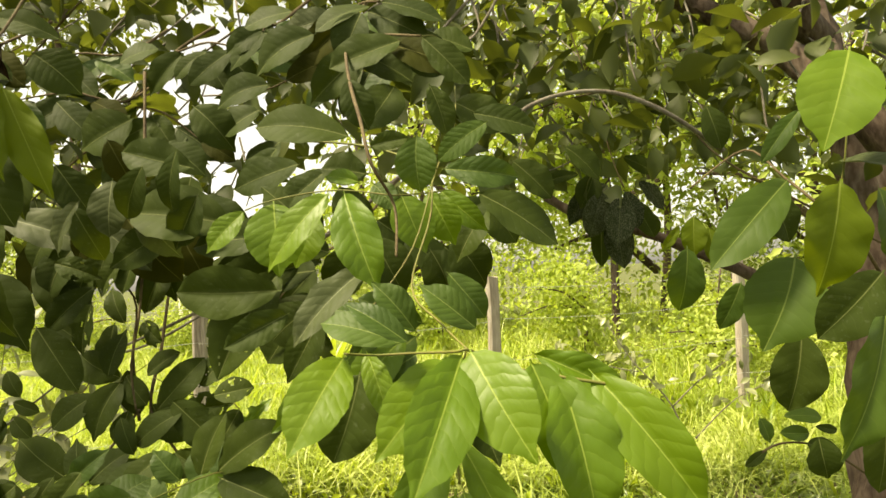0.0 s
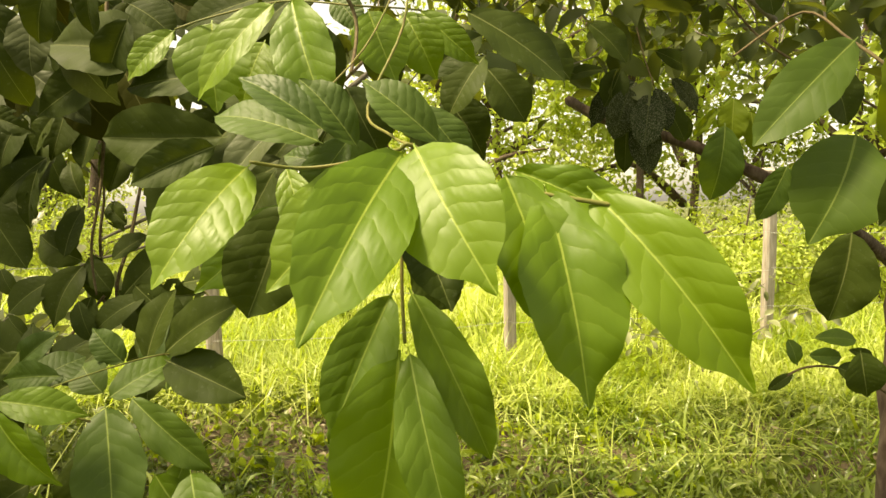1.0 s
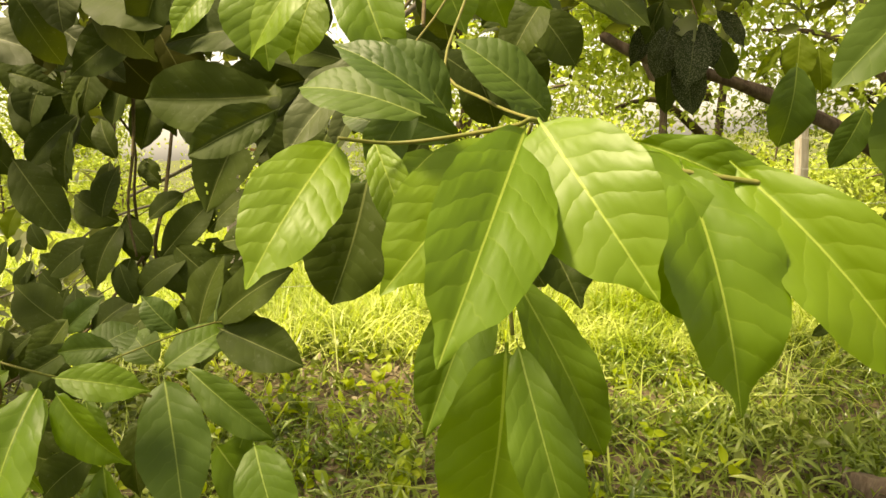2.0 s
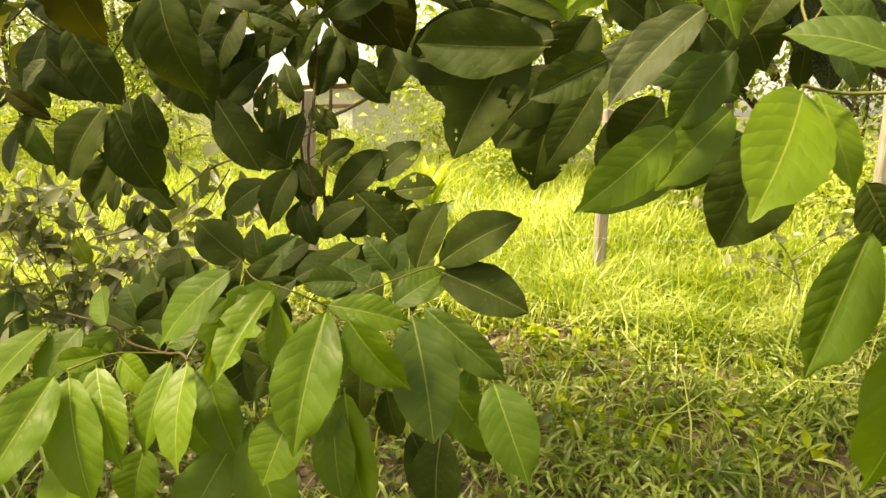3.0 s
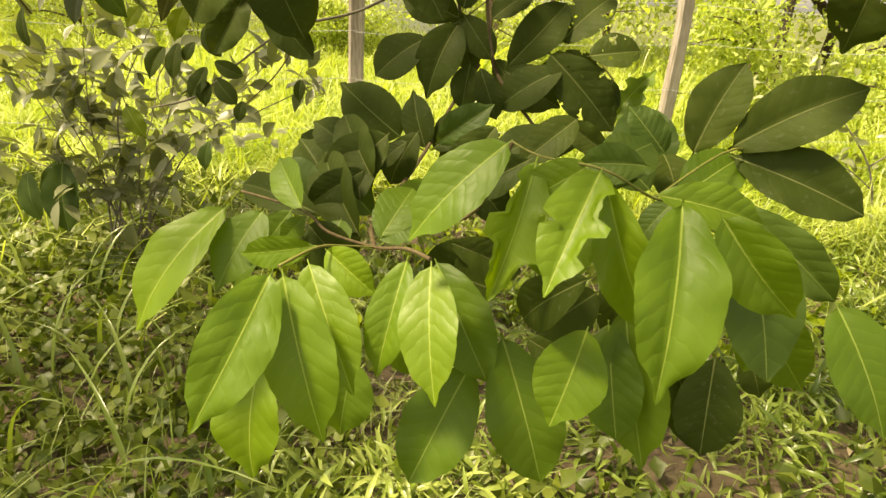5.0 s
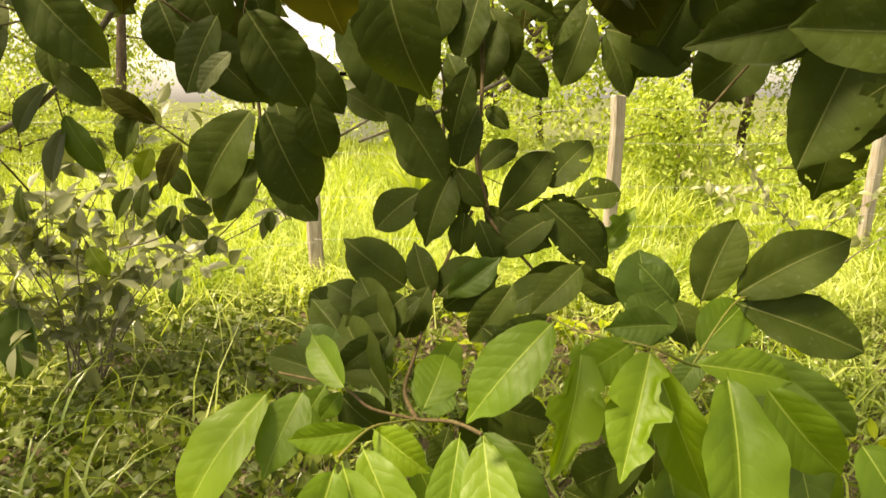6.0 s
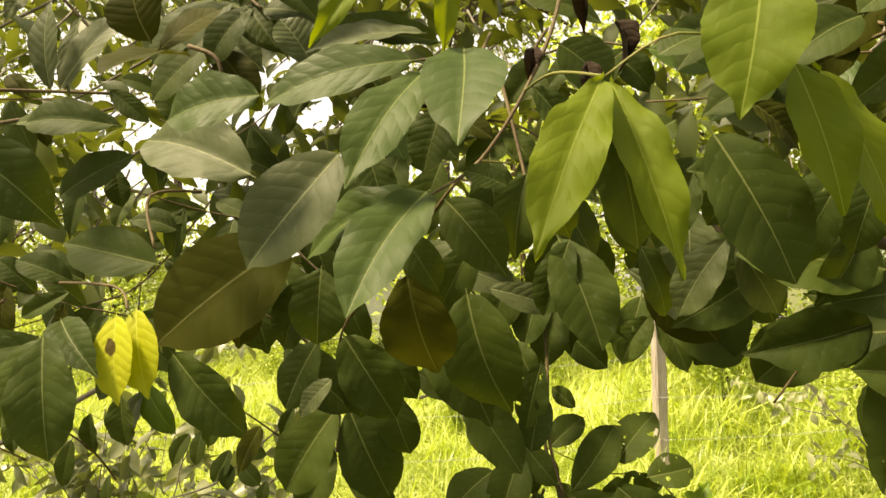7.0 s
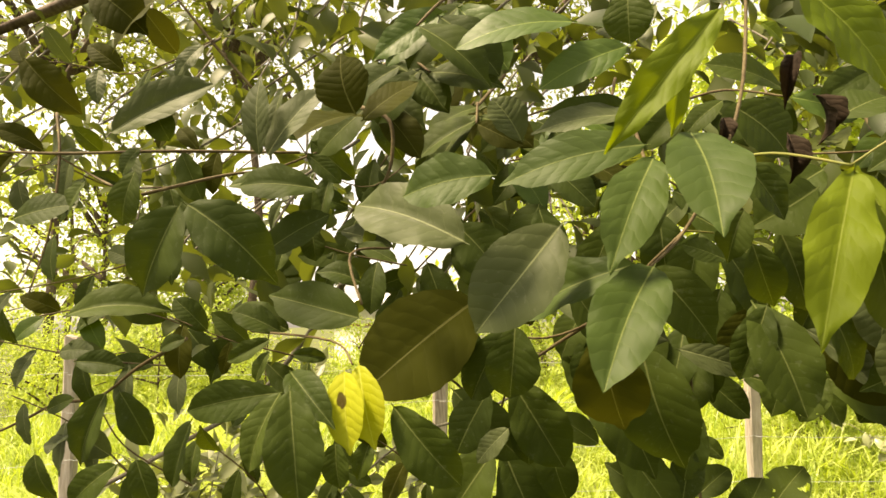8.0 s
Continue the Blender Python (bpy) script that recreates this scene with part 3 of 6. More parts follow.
# ---- trees and hedge behind ----
def far_tree(place, height, crown, seed, mat, leaves, label, category="tree", size=0.16, low=0.35, group=""):
    r = np.random.default_rng(seed)
    t = thing("background_tree" if category == "tree" else "background_bush", place, label, category, group)
    bm = bmesh.new()
    tube(bm, [(0, 0, -0.2), (0.1 * height * r.uniform(-1, 1) * 0.5, 0.1, height * 0.35), (0.15 * r.uniform(-1, 1), 0, height * 0.75)], height * 0.011, height * 0.005, 9, 0.3)
    part("trunk", bm, BARK, t)
    centres = []
    for k in range(10 if category == "tree" else 7):
        bm = bmesh.new()
        az, z0 = r.uniform(0, math.tau), height * r.uniform(low * 0.6, 0.7)
        reach = crown * r.uniform(0.55, 1.0)
        end = Vector((math.cos(az) * reach, math.sin(az) * reach, z0 + height * r.uniform(-0.02, 0.3)))
        mid = end * 0.5 + Vector((0, 0, z0 * 0.5 + height * 0.06))
        tube(bm, [(0, 0, z0), mid, end], height * 0.011, height * 0.003, 6, 0.2)
        part("limb", bm, BARK, t)
        for s in range(9):
            f = 0.25 + 0.75 * s / 8
            centres.append(np.array(end) * f + np.array((0, 0, z0 * (1 - f))) + r.normal(0, 0.16 * crown, 3))
    v_, q_ = scattered_leaves(centres, max(1, leaves // len(centres)), (0.17 * crown, 0.17 * crown, 0.13 * crown), size, r, 0.4, 0.5, far=True)
    v_[:, 2] = np.maximum(v_[:, 2], 0.05)
    part("crown", array_mesh("crown", v_, q_), mat, t)
    return t


TREES = ((-11.5, 17.0, 6.5, 2.9), (-14.5, 21.0, 7.0, 3.0), (-0.6, 12.5, 6.5, 2.8), (2.4, 9.6, 6.0, 2.05), (5.2, 8.6, 6.0, 2.7), (8.2, 9.5, 7.0, 3.0),
         (4.0, 12.5, 8.0, 3.2), (12.5, 13.0, 8.0, 3.4), (-13, 15, 8.0, 3.4), (0.8, 16.0, 9.0, 3.4), (-17.0, 18.0, 9.0, 3.4),
         (-8.6, 14.0, 11.5, 3.8), (-13.4, 13.5, 11.5, 4.0), (-1.6, 16.5, 12.5, 4.0))
for i, (x, y, h, c_) in enumerate(TREES):
    far_tree((x, y, 0), h, c_, 40 + i, BACKLIT if i > 10 else CANOPY if i == 5 else HEDGE, (4000 if x < -8 else 5000) if i > 10 else 4600 if x < -8 else 7000, "leafy green tree behind the fence", size=0.22 if i > 10 else 0.16, low=1.05 if i > 10 else 0.25, group="trees behind the fence")
BUSHES = ((1.6, 7.6, 1.5, 1.0), (3.1, 7.4, 1.7, 1.1), (4.6, 7.6, 1.9, 1.2), (6.3, 7.6, 2.0, 1.2), (-0.2, 10.5, 1.4, 1.1), (-2.2, 14.6, 1.5, 1.3), (-11.6, 15.5, 1.6, 1.4),
          (-8.8, 14.6, 1.4, 1.3), (-10.2, 13.0, 1.7, 1.4), (-12.6, 12.0, 1.8, 1.4), (8.2, 8.3, 2.0, 1.3),
          (5.6, 9.4, 3.2, 1.6), (3.9, 9.2, 3.0, 1.5), (7.6, 9.6, 3.4, 1.7),
          (-4.9, 12.2, 1.45, 1.1), (-3.7, 12.4, 1.45, 1.1), (-4.3, 11.4, 1.2, 0.9), (-6.3, 10.8, 1.9, 1.3), (-7.7, 9.9, 2.0, 1.3), (-9.2, 9.3, 2.1, 1.4), (-10.8, 9.0, 2.2, 1.4))
for i, (x, y, h, c_) in enumerate(BUSHES):
    far_tree((x, y, 0), h, c_, 70 + i, HEDGE, 3700, "dense bright-green bush behind the fence", "bush", 0.072, 0.2, "bushes behind the fence")

# ---- house far off ----
house = thing("house", (-6.0, 21, 0), "low white plastered house with a red-brown eaves beam, far behind", "house")
house.rotation_euler = (0, 0, radians(-35))


def box(sx, sy, sz, x, y, z):
    bm = bmesh.new()
    bmesh.ops.create_cube(bm, size=1, matrix=Matrix.Translation((x, y, z)) @ Matrix.Diagonal((sx, sy, sz, 1)))
    bmesh.ops.bevel(bm, geom=bm.edges[:], offset=0.015, segments=1, affect="EDGES")
    return bm


part("wall", box(4.4, 3.6, 2.0, 0, 0, 1.0), PLASTER, house)
part("beam", box(4.9, 0.14, 0.14, 0, -1.98, 2.08), ROOF, house, "red-brown eaves beam")
part("rail", box(4.4, 0.06, 0.09, 0, -1.85, 1.5), ROOF, house, "red-brown rail along the wall")
bm = bmesh.new()
vs = [bm.verts.new(c) for c in ((-2.6, -2.2, 2.15), (2.6, -2.2, 2.15), (2.6, 2.2, 2.15), (-2.6, 2.2, 2.15), (-2.6, 0, 2.55), (2.6, 0, 2.55),
                                (-2.6, -2.2, 2.09), (2.6, -2.2, 2.09), (2.6, 2.2, 2.09), (-2.6, 2.2, 2.09))]
for f in ((0, 1, 5, 4), (2, 3, 4, 5), (1, 2, 5), (3, 0, 4), (6, 7, 1, 0), (8, 9, 3, 2), (7, 8, 2, 1), (9, 6, 0, 3), (9, 8, 7, 6)):
    bm.faces.new([vs[k] for k in f])
part("roof", bm, SHEET, house, "pale sheet-metal roof")

# ---- the tree ----
tree = thing("broad_leaved_tree", (0, 0, 0), "broad-leaved tree with drooping light and dark green leaves", "tree")
shrub = thing("shrub", (0, 0, 0), "grey-green shrub with small leaves in the grass", "shrub")

# drooping spray nearest the open side
b_n = branch(tree, [
    ([(-0.034, 0.599, 1.348), (-0.007, 0.61, 1.344), (0.023, 0.602, 1.345), (0.064, 0.564, 1.349), (0.074, 0.555, 1.351), (0.095, 0.585, 1.337), (0.122, 0.586, 1.327), (0.149, 0.577, 1.322), (0.191, 0.573, 1.314)], 0.0011, 0.0015),
])
side_twig(b_n, [(0.074, 0.555, 1.351), (0.051, 0.645, 1.367), (0.019, 0.746, 1.402), (0.043, 0.827, 1.49), (0.045, 0.914, 1.586)], 0.0009, 0.0013)
side_twig(b_n, [(0.073, 0.565, 1.35), (0.063, 0.602, 1.312), (0.06, 0.608, 1.264), (0.061, 0.606, 1.228)], 0.0009, 0.00125)
leaf(b_n, (-0.033, 0.599, 1.347), (-0.072, 0.538, 1.278), 0.52, 'young')
leaf(b_n, (-0.018, 0.623, 1.347), (0.004, 0.595, 1.285), 0.36, 'young')
leaf(b_n, (-0.03, 0.662, 1.323), (-0.058, 0.645, 1.24), 0.68, 'mature')
leaf(b_n, (0.07, 0.559, 1.349), (0.029, 0.471, 1.257), 0.4, 'young')
leaf(b_n, (0.075, 0.555, 1.352), (0.116, 0.492, 1.277), 0.56, 'young')
# its darker kind stands in for shade under the leaf in front
leaf(b_n, (0.059, 0.614, 1.341), (0.052, 0.61, 1.287), 0.74, 'mid')
leaf(b_n, (0.06, 0.71, 1.283), (0.089, 0.708, 1.233), 0.71, 'mature')
leaf(b_n, (0.126, 0.582, 1.337), (0.153, 0.551, 1.239), 0.48, 'young')
leaf(b_n, (0.15, 0.582, 1.328), (0.169, 0.53, 1.208), 0.46, 'young')
leaf(b_n, (0.176, 0.584, 1.326), (0.253, 0.53, 1.215), 0.36, 'young')
leaf(b_n, (0.131, 0.607, 1.339), (0.22, 0.599, 1.294), 0.32, 'young')
leaf(b_n, (0.22, 0.627, 1.273), (0.234, 0.616, 1.236), 0.6, 'lime')
leaf(b_n, (0.047, 0.662, 1.256), (0.002, 0.63, 1.152), 0.42, 'mid')
leaf(b_n, (0.062, 0.628, 1.262), (0.118, 0.604, 1.15), 0.3, 'mid')
leaf(b_n, (0.057, 0.606, 1.224), (0.034, 0.6, 1.088), 0.58, 'young')
leaf(b_n, (0.063, 0.606, 1.226), (0.09, 0.56, 1.115), 0.32, 'mid')
leaf(b_n, (0.059, 0.569, 1.344), (0.0, 0.516, 1.278), 0.5, 'young')
leaf(b_n, (0.075, 0.591, 1.298), (0.095, 0.55, 1.26), 0.61, 'mature')
leaf(b_n, (-0.061, 0.797, 1.321), (-0.149, 0.759, 1.245), 0.42, 'young')
leaf(b_n, (0.002, 0.85, 1.338), (-0.071, 0.823, 1.259), 0.5, 'young')

# young shoot above it
b_y = branch(tree, [
    ([(0.002, 0.768, 1.436), (-0.002, 0.822, 1.5), (-0.025, 0.8, 1.55), (-0.042, 0.85, 1.614), (-0.083, 1.036, 1.746), (-0.147, 1.449, 2.006)], 0.0016, 0.003),
])
side_twig(b_y, [(-0.004, 0.833, 1.514), (-0.08, 0.85, 1.527), (-0.164, 0.875, 1.522), (-0.203, 0.872, 1.51)], 0.001, 0.001)
side_twig(b_y, [(-0.004, 0.833, 1.514), (0.033, 0.855, 1.517), (0.057, 0.887, 1.523)], 0.001, 0.001)
leaf(b_y, (-0.202, 0.872, 1.51), (-0.251, 0.856, 1.457), 0.49, 'young')
leaf(b_y, (-0.168, 0.885, 1.522), (-0.158, 0.859, 1.422), 0.77, 'young')
leaf(b_y, (-0.083, 0.839, 1.524), (-0.164, 0.819, 1.429), 0.38, 'young')
leaf(b_y, (-0.121, 0.917, 1.507), (-0.147, 0.9, 1.432), 0.73, 'young')
leaf(b_y, (-0.063, 0.82, 1.521), (-0.022, 0.774, 1.396), 0.42, 'young')
leaf(b_y, (0.005, 0.854, 1.517), (0.035, 0.84, 1.442), 0.72, 'young')
leaf(b_y, (0.037, 0.886, 1.523), (0.071, 0.883, 1.45), 0.63, 'young')
leaf(b_y, (0.054, 0.897, 1.526), (0.116, 0.886, 1.466), 0.4, 'young')
leaf(b_y, (-0.048, 0.862, 1.537), (-0.097, 0.87, 1.55), 0.45, 'young')
leaf(b_y, (-0.033, 0.873, 1.536), (-0.003, 0.862, 1.498), 0.7, 'green')

# leaves behind the young shoot
b_m = branch(tree, [
    ([(-0.02, 0.647, 1.378), (0.025, 0.705, 1.442), (0.053, 0.802, 1.539), (0.08, 0.97, 1.63), (0.09, 1.266, 1.772)], 0.0006, 0.0011),
])
side_twig(b_m, [(0.053, 0.782, 1.536), (-0.036, 0.871, 1.585), (-0.151, 0.92, 1.61)], 0.0015, 0.0015)
leaf(b_m, (0.028, 0.547, 1.359), (-0.023, 0.556, 1.394), 0.39, 'green')
leaf(b_m, (0.019, 0.577, 1.356), (-0.051, 0.587, 1.379), 0.49, 'green')
leaf(b_m, (0.086, 0.637, 1.359), (0.034, 0.636, 1.405), 0.5, 'green')
leaf(b_m, (0.028, 0.647, 1.358), (-0.012, 0.646, 1.41), 0.5, 'green')
leaf(b_m, (-0.125, 0.777, 1.378), (-0.194, 0.748, 1.343), 0.47, 'mature')
leaf(b_m, (-0.173, 0.926, 1.402), (-0.323, 0.926, 1.408), 0.5, 'mature')
leaf(b_m, (-0.036, 0.825, 1.428), (-0.125, 0.778, 1.339), 0.36, 'pale')
leaf(b_m, (0.035, 0.721, 1.565), (0.035, 0.723, 1.503), 0.74, 'green')
leaf(b_m, (0.059, 0.772, 1.534), (0.148, 0.773, 1.52), 0.42, 'green')
leaf(b_m, (0.116, 0.771, 1.586), (0.055, 0.772, 1.544), 0.45, 'green')
leaf(b_m, (0.049, 0.819, 1.648), (0.069, 0.821, 1.58), 0.5, 'mature')
leaf(b_m, (0.101, 0.87, 1.621), (0.185, 0.871, 1.597), 0.5, 'mature')
leaf(b_m, (-0.056, 0.871, 1.598), (-0.184, 0.87, 1.621), 0.5, 'mature')
leaf(b_m, (-0.044, 0.922, 1.556), (-0.11, 0.921, 1.568), 0.81, 'mature')
leaf(b_m, (0.102, 0.873, 1.517), (0.208, 0.875, 1.446), 0.55, 'mature')
leaf(b_m, (-0.03, 0.821, 1.574), (0.02, 0.821, 1.583), 0.5, 'mature')
leaf(b_m, (-0.254, 0.973, 1.502), (-0.407, 0.972, 1.528), 0.6, 'mature')
leaf(b_m, (-0.189, 0.974, 1.481), (-0.315, 0.974, 1.472), 0.55, 'mature')
leaf(b_m, (-0.132, 1.024, 1.479), (-0.223, 1.021, 1.564), 0.6, 'mature')
leaf(b_m, (-0.063, 1.025, 1.457), (-0.098, 1.002, 1.553), 0.6, 'mature')
leaf(b_m, (0.007, 1.024, 1.461), (-0.012, 1.002, 1.548), 0.59, 'mature')
leaf(b_m, (0.044, 0.974, 1.465), (0.122, 0.973, 1.518), 0.5, 'mature')
leaf(b_m, (-0.12, 0.927, 1.363), (-0.174, 0.93, 1.272), 0.5, 'mature')
leaf(b_m, (-0.007, 0.826, 1.391), (-0.061, 0.829, 1.311), 0.5, 'green')
leaf(b_m, (0.058, 0.826, 1.415), (0.103, 0.827, 1.356), 0.55, 'green')
leaf(b_m, (-0.327, 1.02, 1.597), (-0.439, 1.019, 1.631), 0.55, 'mature')
leaf(b_m, (-0.359, 1.023, 1.512), (-0.468, 1.025, 1.449), 0.5, 'mature')
leaf(b_m, (-0.171, 1.07, 1.604), (-0.284, 1.071, 1.57), 0.55, 'mature')
leaf(b_m, (-0.219, 1.119, 1.644), (-0.287, 1.121, 1.566), 0.55, 'mature')
leaf(b_m, (-0.117, 1.021, 1.584), (-0.2, 1.023, 1.523), 0.5, 'mature')
leaf(b_m, (-0.074, 0.968, 1.707), (-0.046, 0.97, 1.63), 0.6, 'mature')
leaf(b_m, (-0.153, 1.164, 1.852), (-0.268, 1.164, 1.787), 0.61, 'mature')
leaf(b_m, (-0.07, 1.163, 1.887), (-0.116, 1.166, 1.799), 0.76, 'mature')
leaf(b_m, (-0.016, 1.215, 1.862), (0.075, 1.219, 1.784), 0.7, 'mature')
leaf(b_m, (-0.252, 1.215, 1.781), (-0.359, 1.215, 1.745), 0.65, 'mature')
leaf(b_m, (-0.017, 1.169, 1.753), (-0.076, 1.121, 1.66), 0.66, 'mature')
leaf(b_m, (0.082, 1.221, 1.731), (0.174, 1.224, 1.673), 0.78, 'mature')
leaf(b_m, (-0.202, 1.211, 1.915), (-0.298, 1.21, 1.894), 0.64, 'mature')
leaf(b_m, (-0.127, 1.262, 1.92), (-0.238, 1.261, 1.893), 0.57, 'pale')
leaf(b_m, (0.132, 1.268, 1.84), (0.047, 1.265, 1.877), 0.82, 'mature')
leaf(b_m, (-0.304, 1.274, 1.502), (-0.377, 1.278, 1.375), 0.6, 'mature')
leaf(b_m, (-0.197, 1.278, 1.441), (-0.291, 1.28, 1.348), 0.75, 'mature')
leaf(b_m, (-0.101, 1.228, 1.478), (-0.16, 1.231, 1.365), 0.66, 'mature')
leaf(b_m, (-0.428, 1.275, 1.443), (-0.299, 1.278, 1.392), 0.71, 'mature')
leaf(b_m, (0.025, 1.23, 1.46), (0.062, 1.234, 1.363), 0.81, 'mature')
side_twig(b_m, [(-0.079, 1.214, 1.866), (-0.175, 1.264, 1.835), (-0.277, 1.264, 1.786), (-0.416, 1.312, 1.796)], 0.001, 0.0018)
side_twig(b_m, [(0.199, 1.373, 1.704), (0.237, 1.372, 1.747), (0.327, 1.402, 1.781), (0.441, 1.424, 1.782), (0.568, 1.447, 1.73), (0.689, 1.481, 1.651)], 0.0046, 0.0052)
leaf(b_m, (0.05, 1.204, 1.465), (0.118, 1.201, 1.371), 0.64, 'mature')
leaf(b_m, (-0.026, 1.251, 1.484), (0.073, 1.251, 1.407), 0.59, 'mature')
leaf(b_m, (-0.08, 1.301, 1.526), (-0.004, 1.301, 1.467), 0.7, 'mature')
leaf(b_m, (0.135, 1.416, 1.571), (0.206, 1.413, 1.469), 0.68, 'mature')
leaf(b_m, (0.226, 1.629, 1.684), (0.322, 1.627, 1.583), 0.62, 'mature')
leaf(b_m, (0.38, 1.741, 1.732), (0.47, 1.739, 1.638), 0.61, 'mature')
leaf(b_m, (-0.055, 1.028, 1.475), (-0.008, 1.032, 1.38), 0.74, 'mature')
leaf(b_m, (-0.148, 1.03, 1.375), (-0.222, 1.031, 1.322), 0.78, 'mature')
leaf(b_m, (0.068, 1.13, 1.473), (0.121, 1.133, 1.388), 0.77, 'mature')
leaf(b_m, (-0.028, 1.053, 1.354), (-0.086, 1.055, 1.281), 0.77, 'mature')
leaf(b_m, (-0.485, 1.427, 1.811), (-0.397, 1.431, 1.706), 0.66, 'mature')
leaf(b_m, (-0.337, 1.436, 1.795), (-0.43, 1.429, 1.741), 0.79, 'mature')
leaf(b_m, (-0.294, 1.438, 1.725), (-0.376, 1.431, 1.648), 0.76, 'mature')
leaf(b_m, (-0.57, 1.47, 1.735), (-0.478, 1.475, 1.661), 0.75, 'mature')

# spray by the trunk
b_r = branch(tree, [
    ([(0.549, 1.322, 1.554), (0.675, 1.348, 1.629), (0.702, 1.252, 1.556), (0.722, 1.197, 1.505), (0.8, 1.2, 1.428), (0.92, 1.287, 1.313), (1.203, 1.57, 1.229)], 0.002, 0.0035),
])
side_twig(b_r, [(0.722, 1.197, 1.505), (0.724, 1.113, 1.534), (0.75, 1.106, 1.754)], 0.0015, 0.0015)
leaf(b_r, (0.723, 1.064, 1.74), (0.65, 1.028, 1.573), 0.67, 'young')
leaf(b_r, (0.677, 1.137, 1.66), (0.607, 1.14, 1.573), 0.32, 'green')
leaf(b_r, (0.653, 1.001, 1.521), (0.604, 0.977, 1.349), 0.62, 'lime')
leaf(b_r, (0.689, 1.21, 1.552), (0.523, 1.172, 1.397), 0.39, 'green')
leaf(b_r, (0.691, 1.214, 1.412), (0.604, 1.176, 1.246), 0.74, 'green')
leaf(b_r, (0.603, 1.243, 1.367), (0.559, 1.246, 1.279), 0.5, 'green')
leaf(b_r, (0.521, 1.283, 1.439), (0.502, 1.287, 1.313), 0.62, 'green')
leaf(b_r, (0.724, 1.14, 1.563), (0.769, 1.001, 1.533), 0.42, 'pale')
leaf(b_r, (0.757, 1.075, 1.379), (0.646, 1.078, 1.274), 0.6, 'mature')
leaf(b_r, (0.663, 0.937, 1.328), (0.565, 0.899, 1.135), 0.41, 'green')
leaf(b_r, (0.768, 1.358, 1.255), (0.733, 1.364, 1.092), 0.65, 'mature')
leaf(b_r, (0.8, 1.141, 1.523), (0.81, 1.144, 1.4), 0.5, 'green')
leaf(b_r, (0.793, 1.151, 1.15), (0.775, 1.155, 0.994), 0.5, 'mature')
leaf(b_r, (0.789, 1.365, 1.038), (0.806, 1.367, 0.95), 0.81, 'mature')
leaf(b_r, (0.629, 1.414, 1.744), (0.659, 1.417, 1.645), 0.61, 'mature')
leaf(b_r, (0.705, 1.35, 1.547), (0.757, 1.354, 1.437), 0.69, 'mature')
leaf(b_r, (0.608, 1.47, 1.51), (0.601, 1.463, 1.415), 0.6, 'lime')
leaf(b_r, (0.639, 1.47, 1.484), (0.647, 1.465, 1.397), 0.5, 'lime')
leaf(b_r, (0.576, 1.467, 1.491), (0.524, 1.46, 1.428), 0.28, 'lime')

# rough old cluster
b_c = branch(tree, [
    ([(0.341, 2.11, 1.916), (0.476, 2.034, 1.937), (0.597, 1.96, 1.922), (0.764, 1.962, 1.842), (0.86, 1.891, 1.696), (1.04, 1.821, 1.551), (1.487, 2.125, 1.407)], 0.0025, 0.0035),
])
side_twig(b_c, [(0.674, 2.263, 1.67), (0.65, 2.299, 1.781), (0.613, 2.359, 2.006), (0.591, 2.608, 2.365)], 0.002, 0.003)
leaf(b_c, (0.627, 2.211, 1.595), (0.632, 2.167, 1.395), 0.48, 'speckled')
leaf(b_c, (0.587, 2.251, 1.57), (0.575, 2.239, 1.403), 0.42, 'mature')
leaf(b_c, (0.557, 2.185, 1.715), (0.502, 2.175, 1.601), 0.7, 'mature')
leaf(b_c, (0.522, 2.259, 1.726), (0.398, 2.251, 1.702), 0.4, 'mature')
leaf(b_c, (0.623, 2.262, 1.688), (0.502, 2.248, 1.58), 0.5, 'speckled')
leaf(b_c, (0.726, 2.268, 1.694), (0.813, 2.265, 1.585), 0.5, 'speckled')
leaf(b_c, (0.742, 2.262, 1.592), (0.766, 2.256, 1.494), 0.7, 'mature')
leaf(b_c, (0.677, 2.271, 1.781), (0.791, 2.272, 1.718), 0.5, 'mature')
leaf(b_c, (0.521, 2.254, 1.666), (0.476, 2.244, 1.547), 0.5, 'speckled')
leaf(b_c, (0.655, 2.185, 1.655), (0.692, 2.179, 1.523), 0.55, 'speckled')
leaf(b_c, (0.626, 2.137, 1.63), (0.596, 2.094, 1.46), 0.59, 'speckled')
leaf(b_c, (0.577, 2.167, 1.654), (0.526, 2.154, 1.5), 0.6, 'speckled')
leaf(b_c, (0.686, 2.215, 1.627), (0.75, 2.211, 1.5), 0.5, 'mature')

# large cluster of drooping leaves
b_k = branch(tree, [
    ([(-0.528, 0.902, 1.144), (-0.502, 0.871, 1.14), (-0.453, 0.834, 1.142), (-0.407, 0.856, 1.116), (-0.379, 0.849, 1.118), (-0.322, 0.871, 1.089)], 0.0009, 0.0014),
])
side_twig(b_k, [(-0.407, 0.856, 1.116), (-0.308, 1.008, 1.132), (-0.234, 1.05, 1.107)], 0.001, 0.0013)
side_twig(b_k, [(-0.816, 0.956, 1.057), (-0.744, 0.948, 1.044), (-0.712, 0.934, 1.028), (-0.663, 0.935, 1.016), (-0.622, 0.902, 1.031), (-0.593, 0.87, 1.036)], 0.00125, 0.002)
side_twig(b_k, [(-0.663, 0.935, 1.016), (-0.684, 0.914, 1.023), (-0.705, 0.882, 1.032), (-0.724, 0.831, 1.031)], 0.001, 0.0015)
